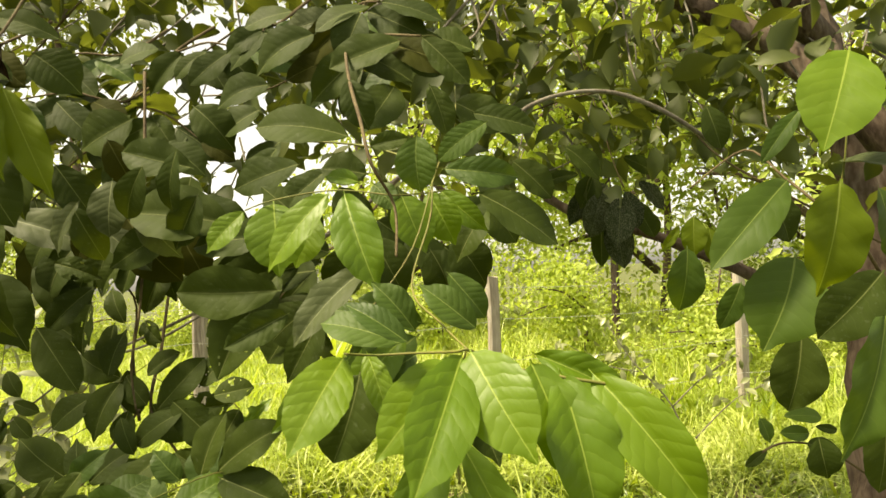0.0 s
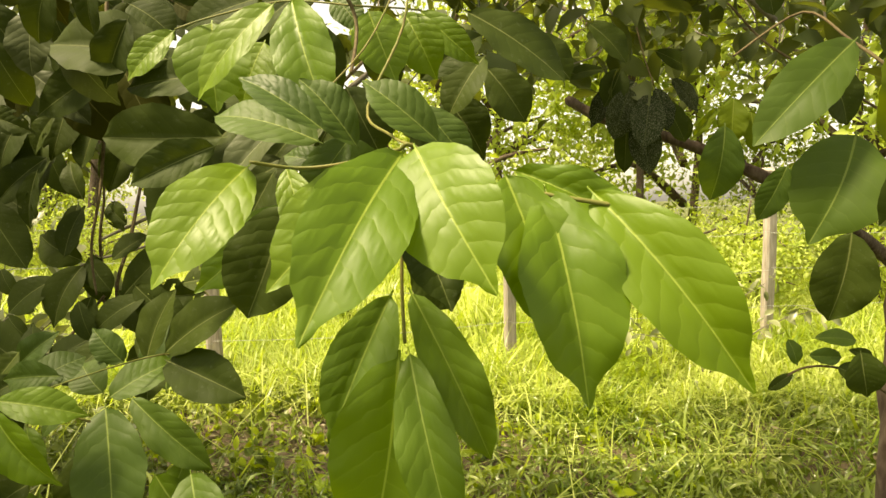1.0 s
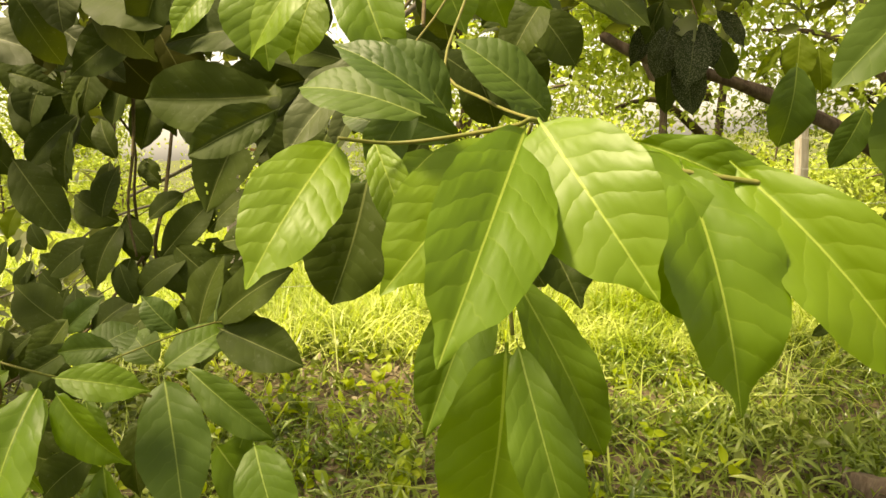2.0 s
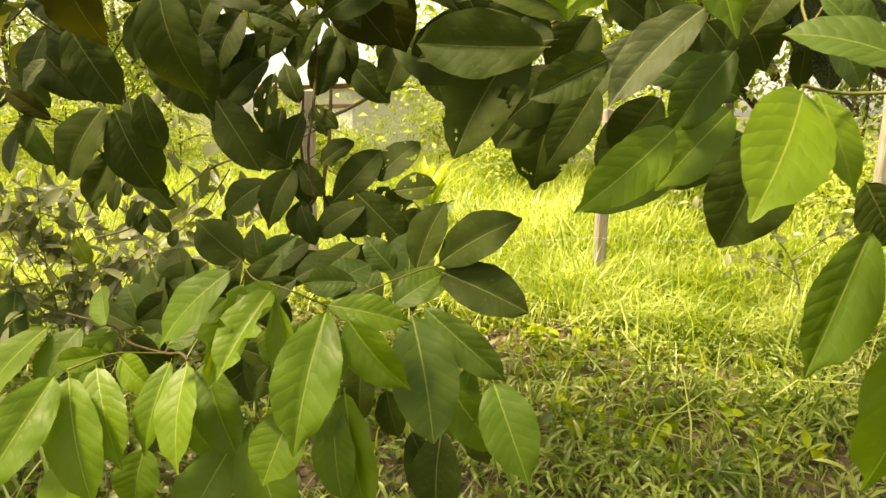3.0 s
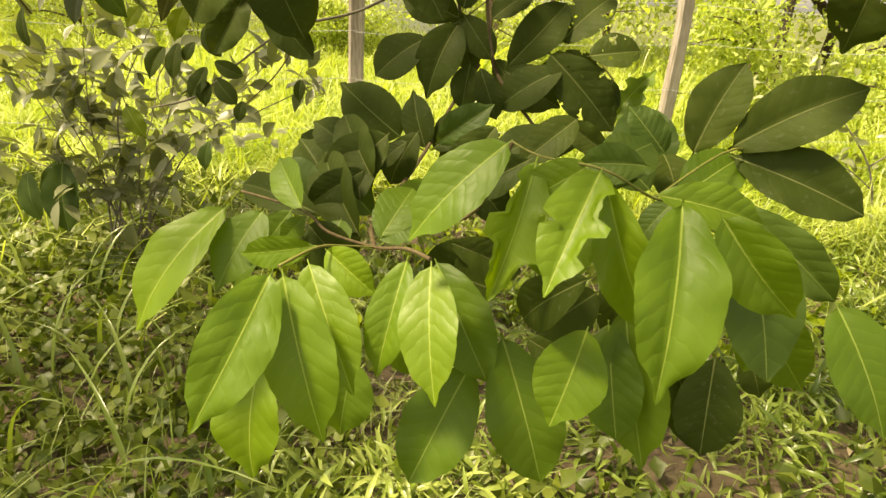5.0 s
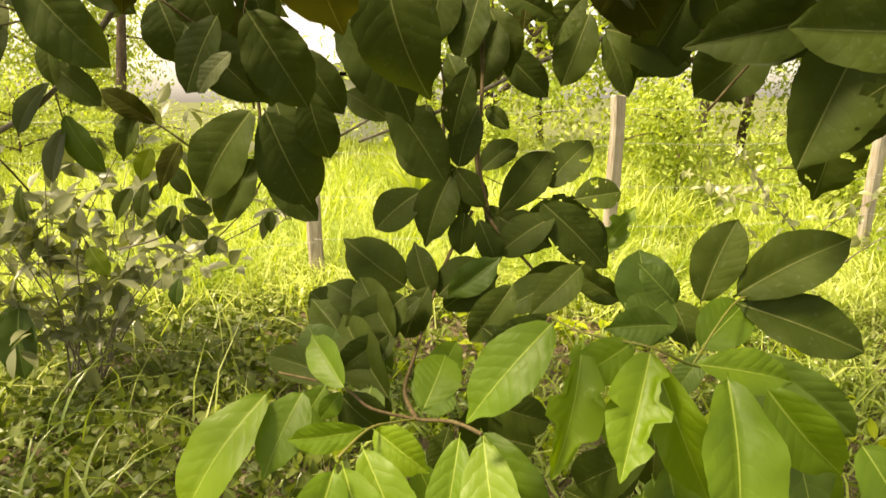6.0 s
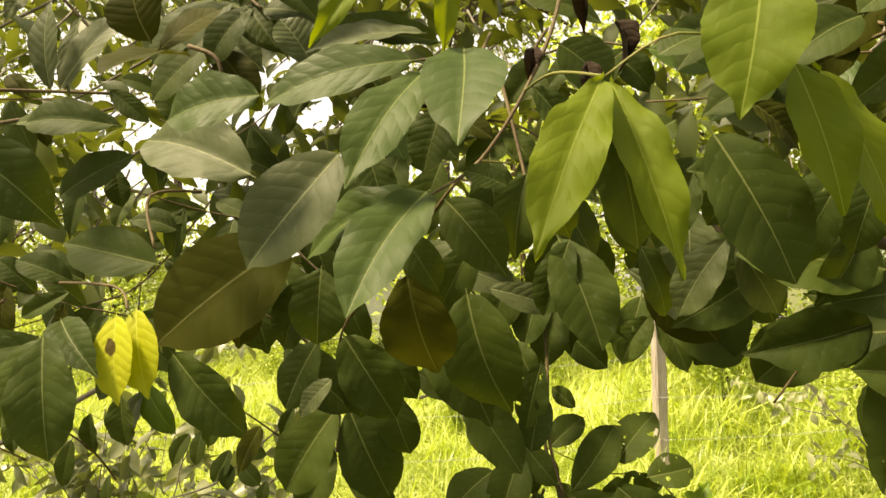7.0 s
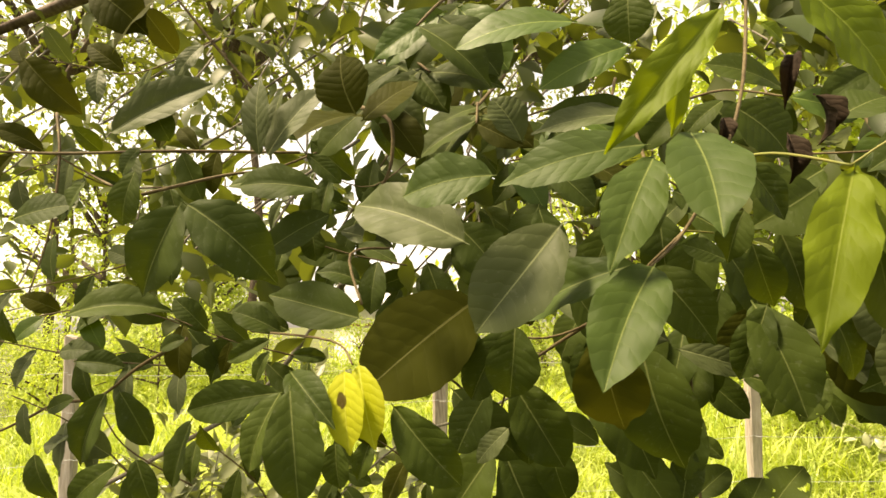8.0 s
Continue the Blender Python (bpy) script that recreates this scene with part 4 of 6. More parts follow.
side_twig(b_k, [(-0.663, 0.935, 1.016), (-0.684, 1.007, 1.014), (-0.682, 1.096, 1.019), (-0.672, 1.268, 1.042), (-0.648, 1.345, 1.097), (-0.611, 1.396, 1.161)], 0.0025, 0.003)
side_twig(b_k, [(-0.684, 1.007, 1.014), (-0.572, 0.958, 1.049), (-0.528, 0.902, 1.144)], 0.0015, 0.002)
leaf(b_k, (-0.815, 0.926, 1.052), (-0.897, 0.859, 0.928), 0.43, 'young')
leaf(b_k, (-0.785, 0.943, 1.044), (-0.815, 0.877, 0.977), 0.54, 'mid')
leaf(b_k, (-0.735, 0.924, 1.053), (-0.789, 0.994, 1.088), 0.44, 'mid')
leaf(b_k, (-0.706, 0.88, 1.034), (-0.792, 0.889, 1.012), 0.37, 'young')
leaf(b_k, (-0.722, 0.813, 1.036), (-0.76, 0.72, 0.926), 0.42, 'young')
leaf(b_k, (-0.72, 0.828, 1.03), (-0.667, 0.771, 0.891), 0.41, 'young')
leaf(b_k, (-0.708, 0.86, 1.028), (-0.647, 0.798, 0.928), 0.41, 'young')
leaf(b_k, (-0.704, 0.899, 1.024), (-0.645, 0.872, 0.991), 0.62, 'young')
leaf(b_k, (-0.614, 0.871, 1.037), (-0.633, 0.821, 0.932), 0.38, 'young')
leaf(b_k, (-0.592, 0.869, 1.035), (-0.573, 0.786, 0.936), 0.43, 'young')
leaf(b_k, (-0.785, 0.917, 0.889), (-0.787, 0.864, 0.75), 0.57, 'young')
leaf(b_k, (-0.527, 0.868, 1.153), (-0.609, 0.831, 1.069), 0.47, 'young')
leaf(b_k, (-0.505, 0.849, 1.145), (-0.533, 0.801, 1.033), 0.43, 'chewed')
leaf(b_k, (-0.456, 0.812, 1.149), (-0.491, 0.741, 1.071), 0.45, 'chewed')
leaf(b_k, (-0.454, 0.811, 1.144), (-0.405, 0.79, 1.02), 0.33, 'young')
leaf(b_k, (-0.396, 0.808, 1.131), (-0.406, 0.717, 1.011), 0.45, 'young')
leaf(b_k, (-0.372, 0.793, 1.127), (-0.305, 0.784, 1.052), 0.5, 'young')
leaf(b_k, (-0.447, 0.836, 1.003), (-0.472, 0.789, 0.928), 0.7, 'young')
leaf(b_k, (-0.455, 0.789, 1.069), (-0.506, 0.858, 0.99), 0.39, 'mature')
leaf(b_k, (-0.523, 0.88, 0.963), (-0.469, 0.833, 0.828), 0.49, 'mid')
leaf(b_k, (-0.55, 0.886, 0.921), (-0.599, 0.817, 0.819), 0.56, 'mid')
leaf(b_k, (-0.595, 0.909, 1.021), (-0.532, 0.846, 0.928), 0.49, 'mid')
leaf(b_k, (-0.462, 0.844, 1.143), (-0.522, 0.834, 1.106), 0.57, 'young')
leaf(b_k, (-0.662, 0.968, 1.017), (-0.62, 1.036, 1.069), 0.45, 'mid')
leaf(b_k, (-0.702, 1.019, 0.993), (-0.786, 1.125, 1.069), 0.44, 'mature')
leaf(b_k, (-0.716, 1.07, 1.017), (-0.76, 1.178, 1.087), 0.45, 'mature')
leaf(b_k, (-0.769, 1.141, 0.993), (-0.846, 1.204, 1.066), 0.49, 'mature')
leaf(b_k, (-0.744, 1.003, 1.021), (-0.867, 1.06, 1.034), 0.32, 'mature')
leaf(b_k, (-0.77, 0.983, 1.033), (-0.811, 0.955, 0.971), 0.55, 'mid')
leaf(b_k, (-0.749, 0.964, 1.032), (-0.771, 0.951, 1.006), 0.69, 'mid')
leaf(b_k, (-0.813, 0.998, 0.972), (-0.867, 1.011, 0.909), 0.38, 'mid')
leaf(b_k, (-0.735, 1.033, 1.011), (-0.705, 1.019, 0.966), 0.6, 'mature')
leaf(b_k, (-0.594, 0.993, 1.008), (-0.509, 1.029, 0.965), 0.47, 'mature')
leaf(b_k, (-0.596, 1.044, 1.083), (-0.533, 1.047, 1.019), 0.57, 'mature')
leaf(b_k, (-0.631, 0.998, 0.975), (-0.645, 0.976, 0.921), 0.6, 'mature')
leaf(b_k, (-0.672, 0.981, 0.944), (-0.621, 0.968, 0.84), 0.48, 'mid')
leaf(b_k, (-0.425, 0.932, 0.969), (-0.496, 0.943, 0.962), 0.51, 'mid')
leaf(b_k, (-0.436, 0.925, 1.067), (-0.41, 0.905, 1.006), 0.5, 'mid')
leaf(b_k, (-0.491, 0.903, 1.081), (-0.491, 0.88, 1.022), 0.6, 'young')
leaf(b_k, (-0.409, 0.902, 0.999), (-0.373, 0.865, 0.838), 0.4, 'mid')
leaf(b_k, (-0.342, 0.982, 0.908), (-0.289, 0.965, 0.793), 0.46, 'mature')
leaf(b_k, (-0.291, 0.939, 1.004), (-0.213, 0.93, 0.903), 0.5, 'mid')
leaf(b_k, (-0.497, 1.002, 0.893), (-0.443, 0.997, 0.865), 0.7, 'mature')
leaf(b_k, (-0.421, 0.974, 1.131), (-0.428, 0.939, 1.099), 0.93, 'green')
leaf(b_k, (-0.372, 0.924, 1.1), (-0.406, 0.905, 1.061), 0.51, 'green')
leaf(b_k, (-0.454, 0.884, 1.087), (-0.476, 0.864, 1.024), 0.5, 'young')
leaf(b_k, (-0.326, 0.907, 1.099), (-0.287, 0.836, 0.969), 0.52, 'green')
leaf(b_k, (-0.321, 0.949, 1.095), (-0.213, 0.922, 1.012), 0.35, 'green')
leaf(b_k, (-0.227, 0.902, 1.021), (-0.179, 0.841, 0.923), 0.54, 'mid')
leaf(b_k, (-0.256, 0.958, 1.016), (-0.277, 0.93, 0.922), 0.5, 'mid')
leaf(b_k, (-0.401, 0.944, 1.122), (-0.47, 0.933, 1.121), 0.58, 'green')
leaf(b_k, (-0.343, 1.035, 1.115), (-0.305, 1.046, 1.213), 0.55, 'mature')
leaf(b_k, (-0.312, 1.022, 1.128), (-0.201, 1.006, 1.2), 0.5, 'mature')
leaf(b_k, (-0.31, 1.021, 1.122), (-0.187, 0.977, 1.083), 0.5, 'mature')
leaf(b_k, (-0.37, 1.03, 1.115), (-0.416, 1.036, 1.164), 0.62, 'green')
leaf(b_k, (-0.422, 0.902, 0.979), (-0.405, 0.855, 0.873), 0.51, 'mid')
leaf(b_k, (-0.671, 0.886, 0.908), (-0.681, 0.863, 0.826), 0.7, 'mid')
leaf(b_k, (-0.296, 0.968, 0.919), (-0.298, 0.938, 0.809), 0.62, 'mature')
leaf(b_k, (-0.258, 0.996, 0.922), (-0.233, 0.983, 0.861), 0.65, 'mature')
leaf(b_k, (-0.405, 0.977, 1.014), (-0.407, 0.951, 0.921), 0.5, 'mature')
leaf(b_k, (-0.372, 0.97, 0.97), (-0.353, 0.956, 0.907), 0.65, 'mature')
leaf(b_k, (-0.708, 1.069, 1.062), (-0.776, 1.046, 1.017), 0.5, 'mature')
leaf(b_k, (-0.695, 1.132, 1.095), (-0.773, 1.102, 1.03), 0.65, 'mature')
leaf(b_k, (-0.441, 0.941, 1.11), (-0.394, 0.98, 1.14), 0.83, 'green')
leaf(b_k, (-0.363, 0.972, 1.084), (-0.29, 1.029, 1.127), 0.55, 'mid')
leaf(b_k, (-0.411, 0.842, 1.123), (-0.315, 0.855, 1.103), 0.42, 'young')
leaf(b_k, (-0.63, 0.961, 1.049), (-0.656, 0.929, 1.028), 1.16, 'mid')
leaf(b_k, (-0.656, 0.929, 1.028), (-0.634, 0.99, 1.069), 0.68, 'mid')
leaf(b_k, (-0.551, 1.016, 1.002), (-0.616, 0.988, 0.946), 0.84, 'mature')
leaf(b_k, (-0.529, 0.981, 0.959), (-0.593, 1.0, 0.971), 1.02, 'mature')
leaf(b_k, (-0.432, 0.921, 0.999), (-0.487, 0.898, 0.956), 0.77, 'mature')
leaf(b_k, (-0.759, 0.998, 1.012), (-0.699, 0.987, 0.967), 0.75, 'mature')
leaf(b_k, (-0.366, 1.079, 1.109), (-0.348, 1.039, 1.057), 0.83, 'mature')
leaf(b_k, (-0.726, 1.023, 1.012), (-0.731, 0.987, 0.977), 1.03, 'mid')

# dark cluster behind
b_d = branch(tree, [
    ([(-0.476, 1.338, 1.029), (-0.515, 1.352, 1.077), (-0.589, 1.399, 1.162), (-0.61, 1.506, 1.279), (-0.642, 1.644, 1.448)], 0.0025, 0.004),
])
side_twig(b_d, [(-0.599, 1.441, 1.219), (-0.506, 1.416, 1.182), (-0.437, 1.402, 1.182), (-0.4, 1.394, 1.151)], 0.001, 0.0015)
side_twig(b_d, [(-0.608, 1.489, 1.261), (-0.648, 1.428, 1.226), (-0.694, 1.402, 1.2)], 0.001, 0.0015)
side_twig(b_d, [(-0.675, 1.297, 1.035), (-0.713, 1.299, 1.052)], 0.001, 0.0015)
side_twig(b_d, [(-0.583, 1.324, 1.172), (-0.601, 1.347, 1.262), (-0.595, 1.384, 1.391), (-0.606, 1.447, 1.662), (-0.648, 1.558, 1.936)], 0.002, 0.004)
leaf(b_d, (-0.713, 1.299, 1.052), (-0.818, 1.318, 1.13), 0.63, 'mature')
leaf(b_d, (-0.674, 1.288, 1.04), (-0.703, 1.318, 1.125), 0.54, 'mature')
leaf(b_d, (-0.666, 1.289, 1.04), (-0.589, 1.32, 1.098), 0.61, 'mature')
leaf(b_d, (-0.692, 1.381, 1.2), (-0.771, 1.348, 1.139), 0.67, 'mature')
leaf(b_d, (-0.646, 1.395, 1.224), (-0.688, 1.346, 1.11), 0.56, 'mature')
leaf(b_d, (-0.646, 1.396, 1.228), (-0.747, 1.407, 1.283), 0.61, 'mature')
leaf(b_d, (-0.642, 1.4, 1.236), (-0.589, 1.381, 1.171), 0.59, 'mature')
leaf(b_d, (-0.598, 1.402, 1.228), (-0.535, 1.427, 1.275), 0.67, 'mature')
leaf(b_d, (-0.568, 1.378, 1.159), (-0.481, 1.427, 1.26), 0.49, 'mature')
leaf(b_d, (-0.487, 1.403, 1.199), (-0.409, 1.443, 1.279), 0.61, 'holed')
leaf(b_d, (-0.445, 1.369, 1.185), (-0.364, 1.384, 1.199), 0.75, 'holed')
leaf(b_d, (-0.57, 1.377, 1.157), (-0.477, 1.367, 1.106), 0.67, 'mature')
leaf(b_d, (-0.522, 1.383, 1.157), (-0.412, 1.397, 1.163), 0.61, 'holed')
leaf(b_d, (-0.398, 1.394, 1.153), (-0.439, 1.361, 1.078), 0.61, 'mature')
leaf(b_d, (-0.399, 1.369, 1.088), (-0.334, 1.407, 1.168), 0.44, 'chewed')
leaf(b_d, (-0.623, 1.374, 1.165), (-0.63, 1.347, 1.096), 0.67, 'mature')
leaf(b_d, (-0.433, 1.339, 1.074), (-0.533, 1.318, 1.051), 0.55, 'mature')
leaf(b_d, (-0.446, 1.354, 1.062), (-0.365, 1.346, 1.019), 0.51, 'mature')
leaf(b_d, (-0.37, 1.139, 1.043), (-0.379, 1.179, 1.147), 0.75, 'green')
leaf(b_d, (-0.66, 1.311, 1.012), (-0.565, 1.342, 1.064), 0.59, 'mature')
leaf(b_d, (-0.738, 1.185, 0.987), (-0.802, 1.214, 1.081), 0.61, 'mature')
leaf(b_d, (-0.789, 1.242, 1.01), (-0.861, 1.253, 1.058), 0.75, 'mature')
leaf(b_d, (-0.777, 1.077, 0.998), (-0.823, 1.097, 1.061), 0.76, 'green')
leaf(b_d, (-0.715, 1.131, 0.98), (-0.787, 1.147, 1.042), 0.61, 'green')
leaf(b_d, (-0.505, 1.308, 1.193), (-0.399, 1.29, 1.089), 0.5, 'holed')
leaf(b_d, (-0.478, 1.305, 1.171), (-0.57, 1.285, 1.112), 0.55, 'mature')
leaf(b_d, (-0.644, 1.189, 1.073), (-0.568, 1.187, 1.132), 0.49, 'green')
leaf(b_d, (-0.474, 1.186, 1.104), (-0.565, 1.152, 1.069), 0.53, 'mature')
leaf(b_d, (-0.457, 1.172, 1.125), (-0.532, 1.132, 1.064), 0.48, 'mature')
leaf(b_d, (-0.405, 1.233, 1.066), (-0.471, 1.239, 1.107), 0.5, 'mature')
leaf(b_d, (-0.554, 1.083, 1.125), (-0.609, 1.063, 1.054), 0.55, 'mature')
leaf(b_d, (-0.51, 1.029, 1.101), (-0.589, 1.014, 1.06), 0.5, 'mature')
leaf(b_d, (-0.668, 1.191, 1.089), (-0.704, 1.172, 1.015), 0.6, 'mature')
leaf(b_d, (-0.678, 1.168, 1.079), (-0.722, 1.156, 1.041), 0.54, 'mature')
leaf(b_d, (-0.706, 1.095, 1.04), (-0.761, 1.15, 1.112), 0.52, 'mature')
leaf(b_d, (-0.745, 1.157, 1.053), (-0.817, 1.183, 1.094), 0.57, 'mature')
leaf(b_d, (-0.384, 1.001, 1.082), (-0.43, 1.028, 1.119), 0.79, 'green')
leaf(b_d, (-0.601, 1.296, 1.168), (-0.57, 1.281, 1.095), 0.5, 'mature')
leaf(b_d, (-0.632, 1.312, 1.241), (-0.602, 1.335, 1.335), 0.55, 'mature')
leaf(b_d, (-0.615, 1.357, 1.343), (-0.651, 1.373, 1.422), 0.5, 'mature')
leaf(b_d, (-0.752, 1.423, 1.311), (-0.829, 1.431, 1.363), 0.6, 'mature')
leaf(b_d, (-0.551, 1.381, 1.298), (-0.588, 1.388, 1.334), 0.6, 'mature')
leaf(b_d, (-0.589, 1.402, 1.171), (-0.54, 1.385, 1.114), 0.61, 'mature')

# hanging dark leaves of the upper limb
b_h = branch(tree, [
    ([(-0.722, 1.397, 1.511), (-0.667, 1.501, 1.398), (-0.662, 1.476, 1.264), (-0.623, 1.415, 1.133)], 0.002, 0.0035),
])
side_twig(b_h, [(-1.047, 1.236, 1.49), (-0.954, 1.327, 1.386), (-0.941, 1.294, 1.254)], 0.002, 0.003)
side_twig(b_h, [(-0.296, 1.206, 1.329), (-0.202, 1.203, 1.439), (-0.115, 1.2, 1.492), (-0.03, 1.277, 1.601)], 0.0016, 0.0028)
leaf(b_h, (-0.947, 1.296, 1.264), (-0.999, 1.261, 1.165), 0.5, 'mature')
leaf(b_h, (-0.936, 1.295, 1.254), (-0.851, 1.283, 1.164), 0.46, 'mature')
leaf(b_h, (-0.904, 1.275, 1.356), (-0.853, 1.252, 1.243), 0.62, 'mature')
leaf(b_h, (-0.967, 1.132, 1.444), (-0.867, 1.121, 1.347), 0.5, 'mature')
leaf(b_h, (-0.945, 1.314, 1.33), (-1.011, 1.281, 1.248), 0.5, 'mature')
leaf(b_h, (-0.778, 1.165, 1.46), (-0.681, 1.143, 1.321), 0.6, 'mature')
leaf(b_h, (-0.732, 1.249, 1.356), (-0.645, 1.229, 1.233), 0.5, 'mature')
leaf(b_h, (-0.659, 1.331, 1.426), (-0.742, 1.296, 1.342), 0.5, 'mature')
leaf(b_h, (-0.704, 1.392, 1.481), (-0.734, 1.354, 1.359), 0.5, 'mature')
leaf(b_h, (-0.692, 1.461, 1.344), (-0.696, 1.43, 1.229), 0.5, 'mature')
leaf(b_h, (-0.63, 1.471, 1.345), (-0.6, 1.459, 1.282), 0.64, 'holed')
leaf(b_h, (-0.573, 1.506, 1.442), (-0.478, 1.496, 1.35), 0.5, 'mature')
leaf(b_h, (-0.419, 1.437, 1.485), (-0.466, 1.398, 1.368), 0.55, 'mature')
leaf(b_h, (-0.396, 1.432, 1.455), (-0.354, 1.41, 1.349), 0.5, 'mature')
leaf(b_h, (-0.587, 1.467, 1.501), (-0.548, 1.442, 1.385), 0.6, 'mature')
leaf(b_h, (-0.658, 1.439, 1.243), (-0.624, 1.418, 1.144), 0.5, 'mature')
leaf(b_h, (-0.731, 1.388, 1.514), (-0.779, 1.356, 1.395), 0.6, 'mature')
leaf(b_h, (-0.659, 1.404, 1.545), (-0.686, 1.374, 1.421), 0.6, 'mature')
leaf(b_h, (-0.596, 1.408, 1.525), (-0.633, 1.378, 1.406), 0.55, 'mature')
leaf(b_h, (-0.567, 1.454, 1.479), (-0.607, 1.423, 1.361), 0.55, 'mature')
leaf(b_h, (-0.707, 1.428, 1.446), (-0.758, 1.398, 1.339), 0.55, 'mature')
leaf(b_h, (-0.513, 1.426, 1.556), (-0.531, 1.401, 1.453), 0.6, 'olive')
leaf(b_h, (-0.764, 1.394, 1.565), (-0.813, 1.368, 1.472), 0.6, 'mature')
leaf(b_h, (-0.144, 1.047, 1.387), (-0.254, 1.047, 1.331), 0.43, 'pale')
leaf(b_h, (-0.068, 0.979, 1.425), (-0.138, 0.978, 1.338), 0.37, 'pale')
leaf(b_h, (-0.191, 1.133, 1.44), (-0.356, 1.112, 1.407), 0.48, 'mature')
leaf(b_h, (-0.026, 0.848, 1.354), (-0.092, 0.866, 1.376), 0.44, 'green')
leaf(b_h, (-0.129, 1.09, 1.455), (-0.267, 1.083, 1.492), 0.48, 'mature')
leaf(b_h, (-0.473, 1.234, 1.593), (-0.389, 1.213, 1.424), 0.5, 'olive')
leaf(b_h, (-0.441, 1.234, 1.575), (-0.298, 1.232, 1.486), 0.5, 'mature')
leaf(b_h, (0.127, 1.073, 1.516), (0.07, 1.054, 1.432), 0.6, 'mature')
leaf(b_h, (-0.046, 1.089, 1.34), (-0.099, 1.052, 1.234), 0.62, 'mature')
leaf(b_h, (0.013, 0.958, 1.328), (-0.127, 0.909, 1.225), 0.42, 'green')
leaf(b_h, (0.017, 0.851, 1.314), (-0.058, 0.825, 1.263), 0.46, 'green')
leaf(b_h, (0.024, 0.902, 1.346), (-0.064, 0.899, 1.386), 0.5, 'green')
leaf(b_h, (-0.884, 1.372, 1.43), (-0.818, 1.36, 1.325), 0.5, 'mature')
leaf(b_h, (-0.815, 1.389, 1.491), (-0.728, 1.373, 1.353), 0.5, 'mature')
leaf(b_h, (-0.836, 1.299, 1.575), (-0.636, 1.306, 1.503), 0.4, 'pale')
leaf(b_h, (-0.2, 1.02, 1.43), (-0.284, 0.957, 1.281), 0.5, 'holed')
leaf(b_h, (-0.159, 1.106, 1.429), (-0.3, 1.187, 1.415), 0.62, 'mature')
leaf(b_h, (-0.164, 1.132, 1.335), (-0.186, 1.121, 1.222), 0.72, 'holed')

# upper cluster with the yellow pair
b_u = branch(tree, [
    ([(-0.714, 0.808, 1.584), (-0.671, 0.87, 1.625), (-0.623, 0.91, 1.703), (-0.581, 0.967, 1.808), (-0.55, 1.039, 1.961)], 0.00152, 0.00228),
])
side_twig(b_u, [(-0.671, 0.87, 1.625), (-0.641, 0.883, 1.623)], 0.00114, 0.00114)
side_twig(b_u, [(-0.571, 0.727, 1.651), (-0.602, 0.803, 1.682), (-0.623, 0.91, 1.703)], 0.00114, 0.00152)
side_twig(b_u, [(-0.571, 0.727, 1.651), (-0.519, 0.721, 1.676), (-0.44, 0.731, 1.658)], 0.0009, 0.0012)
side_twig(b_u, [(-1.012, 0.838, 1.498), (-1.05, 0.875, 1.522), (-1.187, 0.95, 1.534)], 0.00114, 0.0016)
side_twig(b_u, [(-0.905, 1.006, 1.563), (-0.847, 0.99, 1.519), (-0.771, 0.947, 1.533), (-0.705, 0.869, 1.594), (-0.671, 0.87, 1.625)], 0.00114, 0.0019)
side_twig(b_u, [(-0.918, 1.228, 1.337), (-0.876, 1.103, 1.454), (-0.771, 0.947, 1.533)], 0.00152, 0.0019)
leaf(b_u, (-0.79, 0.812, 1.631), (-0.874, 0.784, 1.531), 0.61, 'pale')
leaf(b_u, (-0.71, 0.788, 1.587), (-0.763, 0.697, 1.487), 0.42, 'deep')
leaf(b_u, (-0.72, 0.806, 1.589), (-0.844, 0.857, 1.539), 0.36, 'deep')
leaf(b_u, (-0.898, 0.981, 1.569), (-1.026, 0.906, 1.462), 0.64, 'olive')
leaf(b_u, (-0.757, 0.93, 1.526), (-0.734, 0.972, 1.409), 0.67, 'olive')
leaf(b_u, (-0.574, 0.713, 1.648), (-0.632, 0.631, 1.519), 0.28, 'lime')
leaf(b_u, (-0.711, 0.761, 1.688), (-0.844, 0.753, 1.663), 0.37, 'deep')
leaf(b_u, (-0.676, 0.779, 1.702), (-0.677, 0.663, 1.604), 0.43, 'deep')
leaf(b_u, (-0.708, 0.764, 1.679), (-0.755, 0.677, 1.574), 0.34, 'deep')
leaf(b_u, (-0.847, 0.773, 1.673), (-0.94, 0.781, 1.661), 0.59, 'deep')
leaf(b_u, (-0.887, 0.85, 1.619), (-1.03, 0.9, 1.68), 0.48, 'pale')
leaf(b_u, (-1.098, 1.137, 1.866), (-1.146, 0.994, 1.804), 0.52, 'olive')
leaf(b_u, (-1.032, 0.933, 1.545), (-1.17, 0.96, 1.581), 0.44, 'mature')
leaf(b_u, (-0.972, 0.842, 1.458), (-0.902, 0.845, 1.376), 0.5, 'mature')
leaf(b_u, (-1.018, 0.83, 1.495), (-1.006, 0.811, 1.411), 0.52, 'yellow')
leaf(b_u, (-1.008, 0.846, 1.5), (-0.984, 0.819, 1.416), 0.5, 'lemon')
leaf(b_u, (-1.058, 0.786, 1.482), (-1.04, 0.767, 1.374), 0.51, 'mature')
leaf(b_u, (-1.071, 0.798, 1.477), (-1.104, 0.789, 1.398), 0.49, 'mature')
leaf(b_u, (-1.085, 0.844, 1.492), (-1.017, 0.797, 1.442), 0.38, 'mature')
leaf(b_u, (-0.597, 0.941, 1.555), (-0.562, 0.901, 1.438), 0.52, 'mature')
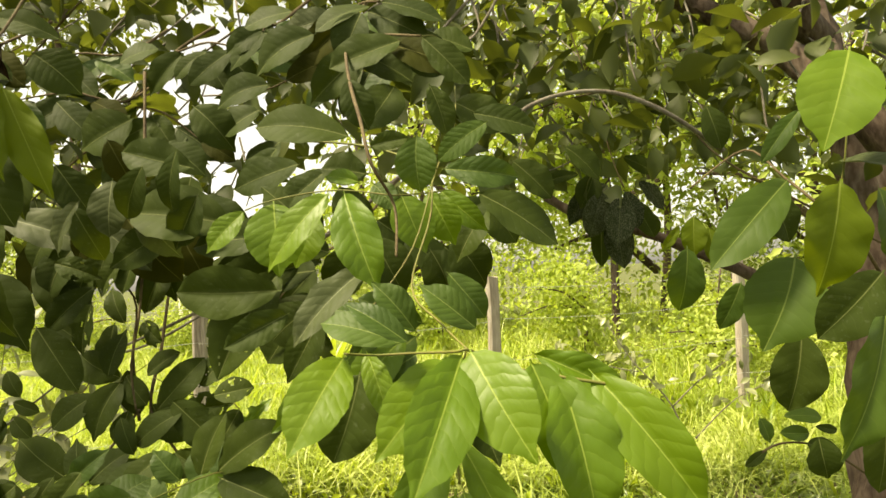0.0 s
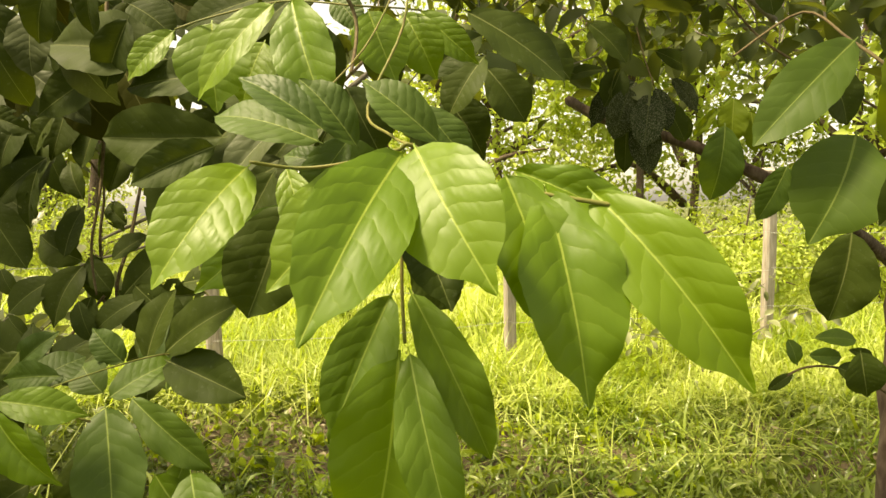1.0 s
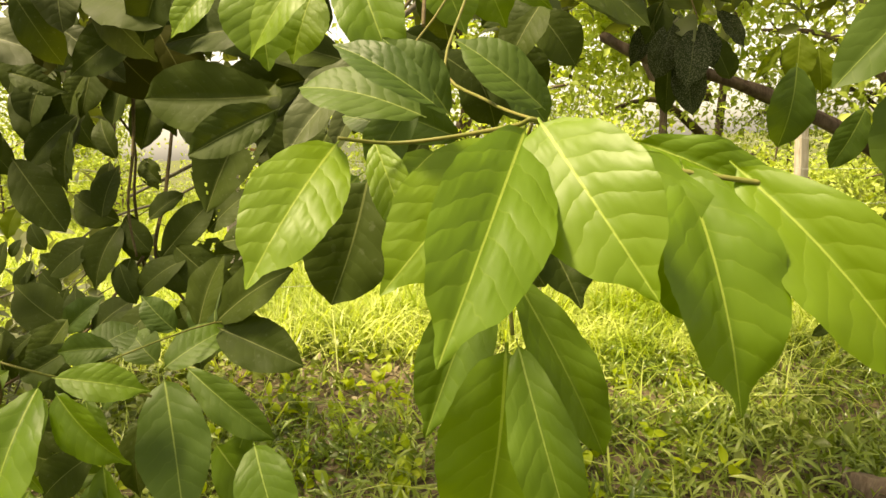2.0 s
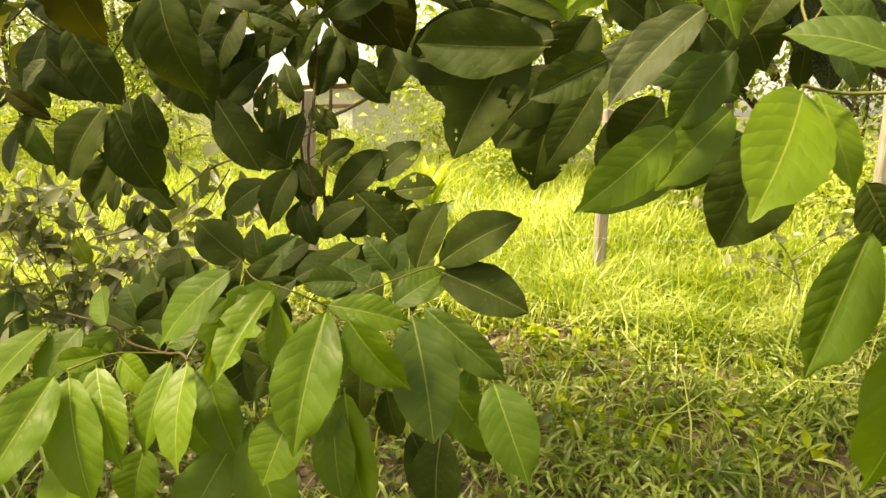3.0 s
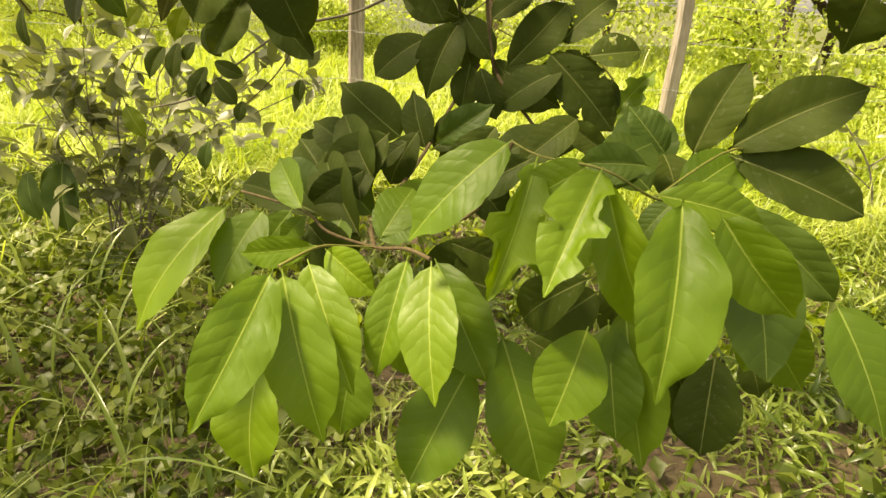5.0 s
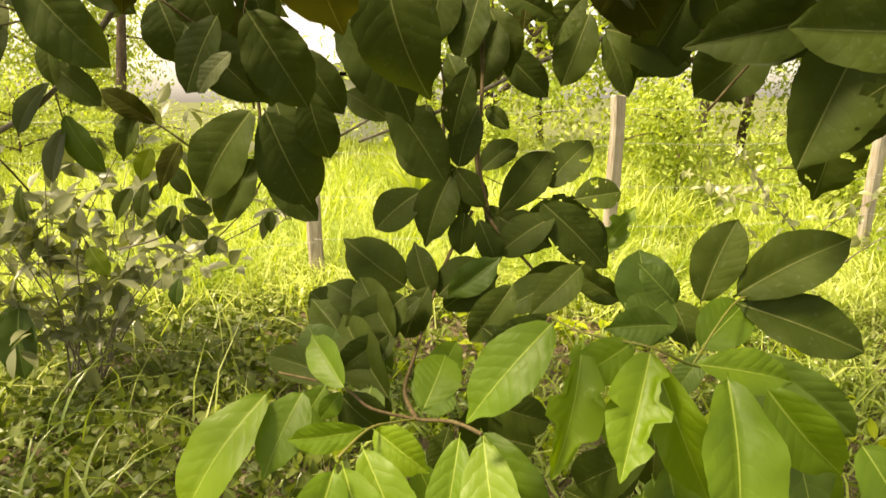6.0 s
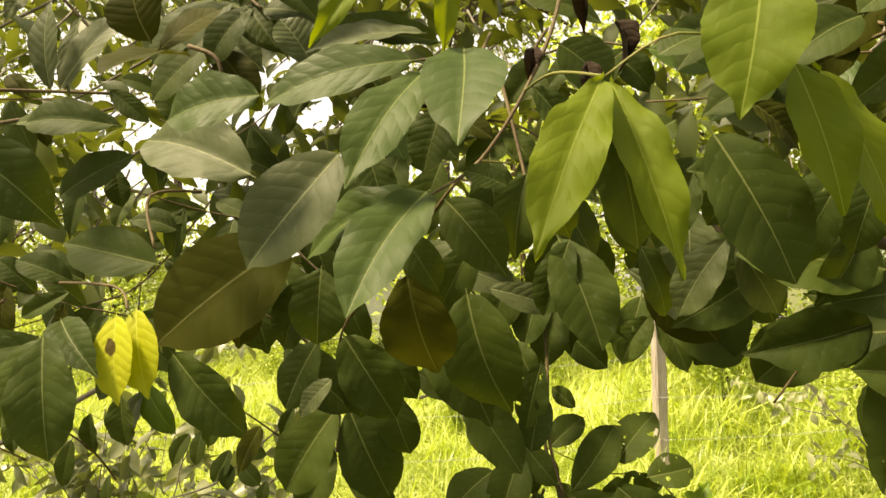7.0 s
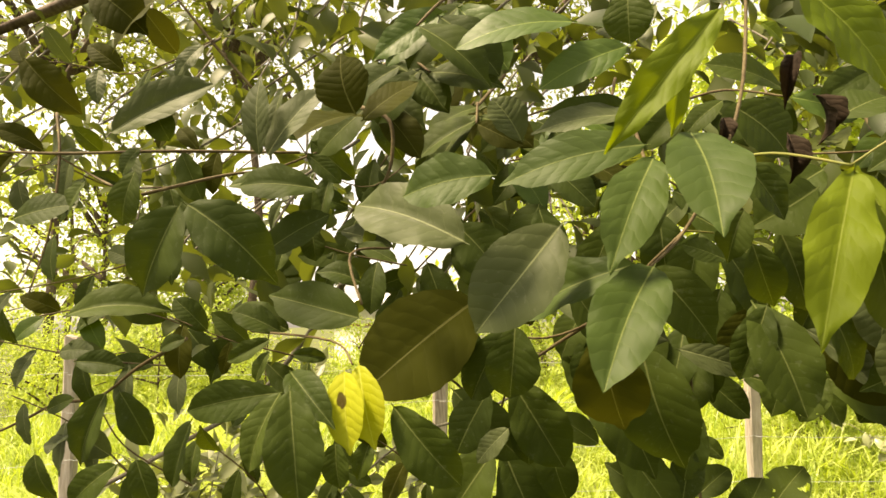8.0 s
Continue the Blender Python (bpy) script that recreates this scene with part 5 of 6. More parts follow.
leaf(b_u, (-0.551, 0.887, 1.804), (-0.563, 0.891, 1.749), 0.32, 'dead')
leaf(b_u, (-0.533, 0.896, 1.763), (-0.529, 0.903, 1.71), 0.26, 'dead')
leaf(b_u, (-0.561, 0.895, 1.724), (-0.56, 0.901, 1.672), 0.4, 'dead')
leaf(b_u, (-0.609, 0.947, 1.761), (-0.618, 0.949, 1.722), 0.48, 'dead')
leaf(b_u, (-0.708, 0.869, 1.591), (-0.65, 0.861, 1.511), 0.56, 'mature')
leaf(b_u, (-0.704, 1.057, 1.506), (-0.657, 1.074, 1.345), 0.59, 'mature')
leaf(b_u, (-0.675, 0.959, 1.504), (-0.59, 0.97, 1.477), 0.38, 'pale')
leaf(b_u, (-0.568, 0.728, 1.649), (-0.535, 0.682, 1.502), 0.25, 'lime')
leaf(b_u, (-0.574, 0.709, 1.625), (-0.554, 0.719, 1.523), 0.53, 'mature')
leaf(b_u, (-0.488, 0.769, 1.617), (-0.435, 0.763, 1.494), 0.55, 'mature')
leaf(b_u, (-0.457, 0.724, 1.723), (-0.489, 0.699, 1.607), 0.58, 'lime')
leaf(b_u, (-0.44, 0.731, 1.656), (-0.417, 0.722, 1.539), 0.36, 'lime')
leaf(b_u, (-0.424, 0.733, 1.651), (-0.371, 0.728, 1.522), 0.32, 'lime')
leaf(b_u, (-0.455, 0.771, 1.636), (-0.417, 0.778, 1.597), 0.59, 'olive')
leaf(b_u, (-0.708, 0.798, 1.725), (-0.815, 0.788, 1.716), 0.36, 'pale')
leaf(b_u, (-0.701, 0.843, 1.673), (-0.723, 0.845, 1.612), 0.75, 'mature')
leaf(b_u, (-0.873, 1.093, 1.455), (-0.808, 1.109, 1.339), 0.59, 'mature')
leaf(b_u, (-0.918, 1.228, 1.339), (-1.008, 1.228, 1.211), 0.61, 'mature')
leaf(b_u, (-0.905, 1.23, 1.338), (-0.847, 1.246, 1.195), 0.61, 'mature')
leaf(b_u, (-0.834, 1.205, 1.364), (-0.809, 1.215, 1.267), 0.61, 'mature')
leaf(b_u, (-0.851, 0.938, 1.536), (-0.861, 0.944, 1.45), 0.73, 'mature')
leaf(b_u, (-0.903, 1.091, 1.449), (-0.956, 1.092, 1.358), 0.59, 'mature')
leaf(b_u, (-0.873, 1.047, 1.402), (-0.918, 1.045, 1.357), 0.5, 'pale')
leaf(b_u, (-1.05, 0.886, 1.411), (-1.047, 0.891, 1.358), 0.71, 'mature')
leaf(b_u, (-1.137, 0.959, 1.532), (-1.212, 0.949, 1.563), 0.5, 'mature')
leaf(b_u, (-1.093, 0.95, 1.711), (-1.201, 0.938, 1.722), 0.5, 'mature')
leaf(b_u, (-1.131, 0.992, 1.772), (-1.084, 1.0, 1.729), 0.45, 'mature')
leaf(b_u, (-1.128, 1.0, 1.674), (-1.123, 1.004, 1.625), 0.75, 'mature')
leaf(b_u, (-1.159, 0.982, 1.867), (-1.183, 0.987, 1.765), 0.34, 'pale')
leaf(b_u, (-0.158, 1.072, 1.395), (-0.24, 1.059, 1.286), 0.77, 'mature')
leaf(b_u, (-0.446, 1.006, 1.586), (-0.453, 1.0, 1.496), 0.72, 'pale')
leaf(b_u, (-0.477, 1.101, 1.54), (-0.391, 1.103, 1.424), 0.61, 'olive')
leaf(b_u, (-0.727, 1.065, 1.67), (-0.77, 1.076, 1.573), 0.56, 'mature')
leaf(b_u, (-0.667, 1.091, 1.68), (-0.659, 1.106, 1.578), 0.62, 'mature')
leaf(b_u, (-0.619, 1.073, 1.651), (-0.642, 1.086, 1.538), 0.56, 'mature')
leaf(b_u, (-0.592, 1.095, 1.634), (-0.535, 1.115, 1.535), 0.55, 'mature')
leaf(b_u, (-0.512, 1.124, 1.656), (-0.478, 1.141, 1.542), 0.51, 'mature')
leaf(b_u, (-0.79, 1.075, 1.588), (-0.741, 1.095, 1.503), 0.56, 'mature')
leaf(b_u, (-0.536, 1.136, 1.553), (-0.591, 1.147, 1.468), 0.56, 'olive')
leaf(b_u, (-0.434, 1.169, 1.618), (-0.484, 1.159, 1.515), 0.5, 'holed')
leaf(b_u, (-0.688, 1.103, 1.572), (-0.746, 1.113, 1.475), 0.5, 'mature')
leaf(b_u, (-0.572, 1.039, 1.67), (-0.594, 1.053, 1.604), 0.63, 'mature')
leaf(b_u, (-0.475, 1.047, 1.658), (-0.442, 1.066, 1.576), 0.56, 'olive')
leaf(b_u, (-0.827, 1.077, 1.695), (-0.803, 1.074, 1.603), 0.55, 'mature')
leaf(b_u, (-0.9, 1.087, 1.641), (-0.868, 1.086, 1.553), 0.55, 'mature')
leaf(b_u, (-0.342, 0.888, 1.582), (-0.379, 0.909, 1.511), 0.57, 'mature')
leaf(b_u, (-0.291, 0.946, 1.548), (-0.336, 0.957, 1.468), 0.57, 'mature')
leaf(b_u, (-0.404, 0.985, 1.54), (-0.349, 1.017, 1.457), 0.51, 'pale')
leaf(b_u, (-0.486, 0.821, 1.595), (-0.521, 0.832, 1.53), 0.51, 'mature')
leaf(b_u, (-0.613, 0.857, 1.61), (-0.588, 0.885, 1.545), 0.53, 'mature')
leaf(b_u, (-0.297, 0.891, 1.601), (-0.319, 0.915, 1.519), 0.51, 'mature')
leaf(b_u, (-0.504, 0.994, 1.546), (-0.472, 1.024, 1.462), 0.52, 'mature')
leaf(b_u, (-0.267, 1.155, 1.479), (-0.165, 1.169, 1.444), 0.5, 'mature')
leaf(b_u, (-0.434, 0.836, 1.604), (-0.47, 0.856, 1.549), 0.52, 'mature')
leaf(b_u, (-0.585, 0.925, 1.551), (-0.618, 0.927, 1.472), 0.5, 'mature')
leaf(b_u, (-0.584, 1.073, 1.465), (-0.509, 1.083, 1.434), 0.5, 'holed')
leaf(b_u, (-0.479, 1.084, 1.461), (-0.517, 1.084, 1.406), 0.59, 'holed')
leaf(b_u, (-0.863, 0.958, 1.532), (-0.913, 0.979, 1.444), 0.52, 'mature')
leaf(b_u, (-0.645, 0.815, 1.589), (-0.683, 0.81, 1.606), 0.6, 'mature')
leaf(b_u, (-0.437, 0.901, 1.541), (-0.485, 0.922, 1.466), 0.5, 'pale')
leaf(b_u, (-0.851, 1.108, 1.43), (-0.856, 1.114, 1.34), 0.55, 'mature')
leaf(b_u, (-0.609, 1.226, 1.395), (-0.639, 1.231, 1.296), 0.5, 'holed')
leaf(b_u, (-0.965, 1.028, 1.525), (-0.99, 1.032, 1.442), 0.6, 'olive')
leaf(b_u, (-0.619, 0.851, 1.689), (-0.58, 0.859, 1.63), 0.5, 'mature')
leaf(b_u, (-0.673, 0.632, 1.747), (-0.758, 0.616, 1.646), 0.23, 'lime')
leaf(b_u, (-0.681, 0.761, 1.771), (-0.692, 0.768, 1.695), 0.28, 'lime')
leaf(b_u, (-0.676, 0.504, 1.695), (-0.629, 0.51, 1.641), 0.53, 'lime')
leaf(b_u, (-0.595, 0.835, 1.819), (-0.572, 0.842, 1.799), 0.7, 'lime')
leaf(b_u, (-0.522, 1.016, 1.808), (-0.614, 0.993, 1.844), 0.47, 'mature')
leaf(b_u, (-0.578, 1.026, 1.796), (-0.512, 1.047, 1.731), 0.82, 'mature')
leaf(b_u, (-0.455, 1.054, 1.779), (-0.393, 1.063, 1.805), 0.93, 'mature')
leaf(b_u, (-0.461, 1.112, 1.705), (-0.551, 1.099, 1.656), 0.86, 'mature')
leaf(b_u, (-0.508, 1.072, 1.522), (-0.425, 1.078, 1.445), 0.43, 'pale')
leaf(b_u, (-0.571, 1.207, 1.582), (-0.61, 1.214, 1.484), 0.71, 'mature')
leaf(b_u, (-0.546, 1.26, 1.601), (-0.51, 1.279, 1.486), 0.65, 'mature')
leaf(b_u, (-0.412, 1.225, 1.624), (-0.444, 1.235, 1.51), 0.7, 'mature')
leaf(b_u, (-0.303, 1.254, 1.52), (-0.259, 1.271, 1.435), 0.77, 'mature')
leaf(b_u, (-1.052, 1.352, 1.579), (-1.001, 1.35, 1.442), 0.72, 'mature')
leaf(b_u, (-0.913, 1.369, 1.668), (-0.862, 1.367, 1.531), 0.72, 'olive')
leaf(b_u, (-1.148, 1.441, 1.522), (-1.112, 1.438, 1.404), 0.77, 'mature')
leaf(b_u, (-0.997, 1.364, 1.721), (-0.915, 1.367, 1.62), 0.74, 'mature')
leaf(b_u, (-0.842, 1.431, 1.765), (-0.888, 1.421, 1.657), 0.77, 'mature')

# loose upper leaves and grey twigs
b_v = branch(tree, [
    ([(-1.53, 0.956, 1.593), (-1.518, 0.977, 1.691), (-1.517, 0.986, 1.793), (-1.557, 1.02, 1.876)], 0.00135, 0.00225),
])
side_twig(b_v, [(-1.651, 0.957, 1.809), (-1.521, 0.985, 1.8), (-1.37, 1.036, 1.805), (-1.191, 1.104, 1.806)], 0.0018, 0.0027)
side_twig(b_v, [(-1.521, 0.985, 1.797), (-1.47, 0.999, 1.766), (-1.407, 0.964, 1.739)], 0.00135, 0.0018)
side_twig(b_v, [(-1.204, 1.201, 1.832), (-1.258, 1.143, 1.793), (-1.305, 1.084, 1.774), (-1.402, 1.017, 1.737)], 0.0018, 0.0027)
side_twig(b_v, [(-1.227, 1.586, 2.014), (-1.172, 1.59, 2.078), (-1.102, 1.645, 2.175), (-1.05, 1.687, 2.347), (-1.043, 1.762, 2.605)], 0.0054, 0.0081)
side_twig(b_v, [(-1.074, 1.136, 1.742), (-1.053, 1.135, 1.786), (-1.052, 1.128, 1.851), (-1.1, 1.135, 1.88)], 0.00225, 0.0036)
side_twig(b_v, [(-1.616, 1.373, 2.273), (-1.526, 1.406, 2.149), (-1.446, 1.434, 2.049)], 0.0027, 0.0036)
side_twig(b_v, [(-1.907, 1.216, 1.331), (-1.802, 1.233, 1.376), (-1.738, 1.242, 1.406), (-1.661, 1.257, 1.416), (-1.552, 1.222, 1.473), (-1.436, 1.189, 1.522)], 0.00225, 0.00315)
side_twig(b_v, [(-1.666, 1.256, 1.414), (-1.618, 1.277, 1.324), (-1.498, 1.31, 1.248)], 0.00135, 0.0018)
side_twig(b_v, [(-1.026, 0.91, 1.562), (-1.053, 0.948, 1.626), (-1.019, 1.005, 1.638)], 0.0017, 0.0018)
leaf(b_v, (-1.223, 0.854, 1.686), (-1.12, 0.887, 1.59), 0.52, 'mature')
leaf(b_v, (-1.181, 0.957, 1.76), (-1.179, 0.945, 1.869), 0.42, 'pale')
leaf(b_v, (-1.174, 0.959, 1.76), (-1.095, 0.964, 1.86), 0.42, 'pale')
leaf(b_v, (-1.038, 0.931, 1.797), (-1.055, 0.919, 1.875), 0.95, 'olive')
leaf(b_v, (-1.032, 0.933, 1.789), (-0.963, 0.942, 1.841), 0.55, 'olive')
leaf(b_v, (-1.228, 0.952, 1.724), (-1.105, 0.978, 1.721), 0.38, 'mature')
leaf(b_v, (-1.185, 0.971, 1.633), (-1.095, 0.984, 1.685), 0.5, 'mature')
leaf(b_v, (-0.767, 0.799, 1.823), (-0.884, 0.777, 1.808), 0.44, 'green')
leaf(b_v, (-0.718, 0.812, 1.8), (-0.807, 0.798, 1.763), 0.46, 'green')
leaf(b_v, (-0.716, 0.835, 1.87), (-0.716, 0.842, 1.814), 0.9, 'mature')
leaf(b_v, (-0.829, 0.86, 1.726), (-0.858, 0.848, 1.774), 0.81, 'pale')
leaf(b_v, (-0.697, 0.825, 1.726), (-0.803, 0.802, 1.737), 0.32, 'mature')
leaf(b_v, (-1.089, 0.835, 1.47), (-1.19, 0.816, 1.453), 0.42, 'mature')
leaf(b_v, (-1.255, 0.898, 1.695), (-1.316, 0.899, 1.58), 0.62, 'mature')
leaf(b_v, (-1.342, 0.925, 1.749), (-1.364, 0.929, 1.676), 0.6, 'mature')
leaf(b_v, (-1.408, 0.913, 1.736), (-1.436, 0.913, 1.689), 0.8, 'mature')
leaf(b_v, (-1.506, 0.898, 1.687), (-1.424, 0.913, 1.707), 0.59, 'mature')
leaf(b_v, (-1.257, 0.867, 1.959), (-1.336, 0.859, 1.884), 0.6, 'olive')
leaf(b_v, (-1.353, 0.847, 1.961), (-1.287, 0.867, 1.904), 0.7, 'olive')
leaf(b_v, (-1.522, 0.919, 1.922), (-1.449, 0.944, 1.842), 0.5, 'olive')
leaf(b_v, (-1.412, 0.955, 1.81), (-1.269, 0.976, 1.885), 0.4, 'pale')
leaf(b_v, (-1.348, 0.964, 1.847), (-1.327, 0.974, 1.8), 0.81, 'mature')
leaf(b_v, (-1.366, 0.966, 1.793), (-1.395, 0.965, 1.754), 0.69, 'mature')
leaf(b_v, (-1.464, 1.037, 1.452), (-1.518, 1.039, 1.338), 0.45, 'mature')
leaf(b_v, (-1.448, 1.04, 1.452), (-1.407, 1.058, 1.368), 0.5, 'mature')
leaf(b_v, (-1.314, 1.021, 1.415), (-1.35, 1.025, 1.318), 0.5, 'mature')
leaf(b_v, (-1.532, 0.98, 1.373), (-1.505, 0.994, 1.302), 0.6, 'mature')
leaf(b_v, (-1.417, 1.006, 1.355), (-1.49, 0.998, 1.294), 0.5, 'mature')
leaf(b_v, (-1.394, 1.01, 1.362), (-1.374, 1.023, 1.291), 0.6, 'mature')
leaf(b_v, (-1.485, 0.969, 1.56), (-1.338, 0.998, 1.572), 0.4, 'mature')
leaf(b_v, (-1.511, 1.022, 1.495), (-1.438, 1.038, 1.485), 0.5, 'mature')
leaf(b_v, (-1.14, 0.941, 1.531), (-1.2, 0.925, 1.56), 0.55, 'mature')
leaf(b_v, (-1.177, 0.985, 1.523), (-1.237, 0.976, 1.495), 0.4, 'mature')
leaf(b_v, (-1.347, 1.053, 1.524), (-1.388, 1.046, 1.508), 0.6, 'mature')
leaf(b_v, (-1.074, 1.05, 1.597), (-1.135, 1.035, 1.615), 0.6, 'mature')
leafy_twig(b_v, [(-1.863, 1.212, 1.889), (-1.702, 1.246, 1.883), (-1.571, 1.323, 1.895), (-1.46, 1.346, 1.892)], 9, 0.1, ('mature', 'pale', 'mature', 'olive'), 1, 0.2)
leafy_twig(b_v, [(-1.909, 1.26, 1.833), (-1.807, 1.277, 1.876), (-1.721, 1.35, 1.838), (-1.6, 1.426, 1.846)], 5, 0.1, ('mature', 'mature', 'pale'), 2, 0.5)
leafy_twig(b_v, [(-1.852, 1.195, 1.612), (-1.728, 1.218, 1.63), (-1.637, 1.285, 1.663), (-1.547, 1.349, 1.711)], 5, 0.1, ('pale', 'mature', 'mature'), 3, 0.4)
leafy_twig(b_v, [(-1.811, 1.161, 1.529), (-1.714, 1.184, 1.507), (-1.632, 1.255, 1.481), (-1.518, 1.332, 1.464)], 9, 0.09, ('mature', 'mature', 'pale'), 4, 0.5)
leafy_twig(b_v, [(-1.494, 1.223, 1.561), (-1.424, 1.294, 1.518), (-1.342, 1.314, 1.495), (-1.281, 1.381, 1.469)], 7, 0.085, ('mature', 'mature', 'olive'), 5, 0.5)
leafy_twig(b_v, [(-1.776, 1.18, 1.428), (-1.69, 1.203, 1.386), (-1.669, 1.264, 1.336), (-1.601, 1.287, 1.261)], 7, 0.09, ('mature', 'pale'), 6, 0.4)
leafy_twig(b_v, [(-1.92, 1.23, 2.071), (-1.786, 1.257, 2.079), (-1.664, 1.335, 2.072), (-1.525, 1.405, 2.161)], 9, 0.11, ('olive', 'mature', 'pale'), 7, 0.3)
leafy_twig(b_v, [(-1.393, 1.277, 1.727), (-1.313, 1.346, 1.71), (-1.224, 1.42, 1.68), (-1.127, 1.494, 1.659)], 8, 0.1, ('mature', 'pale', 'mature'), 8, 0.3)
leafy_twig(b_v, [(-1.264, 1.342, 1.839), (-1.173, 1.415, 1.815), (-1.079, 1.524, 1.93), (-0.993, 1.631, 2.047)], 7, 0.1, ('mature', 'olive', 'mature'), 9, 0.3)
leafy_twig(b_v, [(-1.443, 1.205, 1.368), (-1.389, 1.221, 1.329), (-1.359, 1.285, 1.267), (-1.356, 1.345, 1.203)], 5, 0.09, ('mature', 'mature'), 10, 0.4)
leafy_twig(b_v, [(-1.185, 1.364, 1.345), (-1.125, 1.381, 1.301), (-1.078, 1.45, 1.235)], 4, 0.09, ('mature', 'olive'), 11, 0.4)

# sprays of the shrub
b_s = branch(shrub, [
    ([(-1.851, 2.411, 0.849), (-1.701, 2.444, 0.891), (-1.575, 2.498, 0.995), (-1.395, 2.57, 1.128), (-1.17, 2.619, 1.191), (-0.986, 2.677, 1.288)], 0.003, 0.0055),
])
side_twig(b_s, [(-1.526, 2.455, 0.871), (-1.421, 2.51, 0.983), (-1.373, 2.618, 1.108)], 0.002, 0.003)
side_twig(b_s, [(-1.791, 2.408, 0.825), (-1.838, 2.444, 0.931), (-1.773, 2.502, 1.06)], 0.0015, 0.002)
leaf(b_s, (-1.82, 2.494, 1.053), (-1.868, 2.446, 0.943), 0.5, 'mature')
leaf(b_s, (-1.773, 2.505, 1.069), (-1.782, 2.456, 0.946), 0.45, 'mature')
leaf(b_s, (-1.692, 2.536, 1.126), (-1.622, 2.505, 1.026), 0.55, 'mature')
leaf(b_s, (-1.647, 2.496, 1.01), (-1.54, 2.491, 0.966), 0.5, 'mature')
leaf(b_s, (-1.667, 2.488, 0.995), (-1.714, 2.441, 0.887), 0.55, 'mature')
leaf(b_s, (-1.639, 2.478, 0.96), (-1.551, 2.454, 0.875), 0.55, 'mature')
leaf(b_s, (-1.667, 2.471, 0.95), (-1.66, 2.437, 0.862), 0.6, 'mature')
leaf(b_s, (-1.528, 2.462, 0.889), (-1.541, 2.434, 0.82), 0.6, 'mature')
leaf(b_s, (-1.337, 2.514, 0.968), (-1.336, 2.485, 0.892), 0.5, 'mature')
leaf(b_s, (-2.584, 3.12, 0.696), (-2.549, 3.096, 0.586), 0.6, 'lemon')
leaf(b_s, (-2.511, 2.753, 0.528), (-2.463, 2.648, 0.243), 0.5, 'green')
leaf(b_s, (-2.66, 2.718, 0.479), (-2.596, 2.648, 0.282), 0.5, 'green')
leaf(b_s, (-2.548, 2.856, 0.525), (-2.626, 2.757, 0.293), 0.5, 'green')
leaf(b_s, (-2.135, 2.684, 0.798), (-2.037, 2.648, 0.678), 0.5, 'lime')
leaf(b_s, (-1.818, 2.652, 1.182), (-1.848, 2.601, 1.059), 0.55, 'lime')
leaf(b_s, (-2.04, 2.732, 1.172), (-2.095, 2.694, 1.091), 0.6, 'lime')
leaf(b_s, (-1.635, 2.398, 0.755), (-1.642, 2.359, 0.655), 0.5, 'green')
leaf(b_s, (-1.716, 2.512, 1.071), (-1.749, 2.484, 1.007), 0.6, 'mature')

# main limbs
limb('limb', [(0.46, 2.62, 1.69), (0.56, 2.51, 1.61), (0.827, 2.486, 1.514), (0.996, 2.49, 1.439), (1.28, 2.571, 1.306), (1.739, 2.881, 1.079), (2.123, 3.185, 0.829)], 0.017, 0.026)
limb('limb', [(0.598, 2.587, 2.829), (0.895, 2.399, 2.425), (1.148, 2.255, 2.184), (1.289, 2.21, 2.04), (1.442, 2.067, 1.766), (1.59, 2.023, 1.57)], 0.03, 0.06)
limb('trunk', [(1.426, 2.138, -0.355), (1.419, 2.174, 0.17), (1.451, 2.212, 0.694), (1.491, 2.245, 1.131), (1.552, 2.329, 1.574), (1.521, 2.404, 1.949), (1.48, 2.531, 2.366)], 0.1, 0.075)
limb('limb', [(-2.375, 1.58, 1.002), (-2.048, 1.662, 1.118), (-1.855, 1.772, 1.223), (-1.659, 1.834, 1.34), (-1.528, 1.9, 1.51), (-1.414, 1.968, 1.695), (-1.226, 2.169, 1.945)], 0.0045, 0.009, GREY_TWIG)
limb('limb', [(-0.888, 1.85, 1.25), (-0.656, 1.784, 1.335), (-0.472, 1.714, 1.422), (-0.263, 1.595, 1.502), (-0.026, 1.595, 1.669)], 0.004, 0.006, GREY_TWIG)

# low sprig by the trunk
b_p = branch(tree, [
    ([(0.943, 2.041, 0.783), (1.041, 2.049, 0.83), (1.182, 2.075, 0.805), (1.379, 2.157, 0.677)], 0.003, 0.004),
])
leaf(b_p, (1.059, 2.056, 0.91), (1.186, 2.062, 0.904), 0.45, 'green')
leaf(b_p, (1.042, 2.051, 0.862), (1.142, 2.056, 0.856), 0.5, 'green')
leaf(b_p, (0.986, 2.052, 0.912), (1.012, 2.048, 0.833), 0.6, 'green')
leaf(b_p, (1.122, 2.053, 0.828), (1.234, 2.055, 0.76), 0.6, 'mature')
leaf(b_p, (1.001, 2.046, 0.814), (0.927, 2.039, 0.768), 0.4, 'mature')
leaf(b_p, (1.156, 2.058, 0.875), (1.228, 2.061, 0.858), 0.4, 'mature')

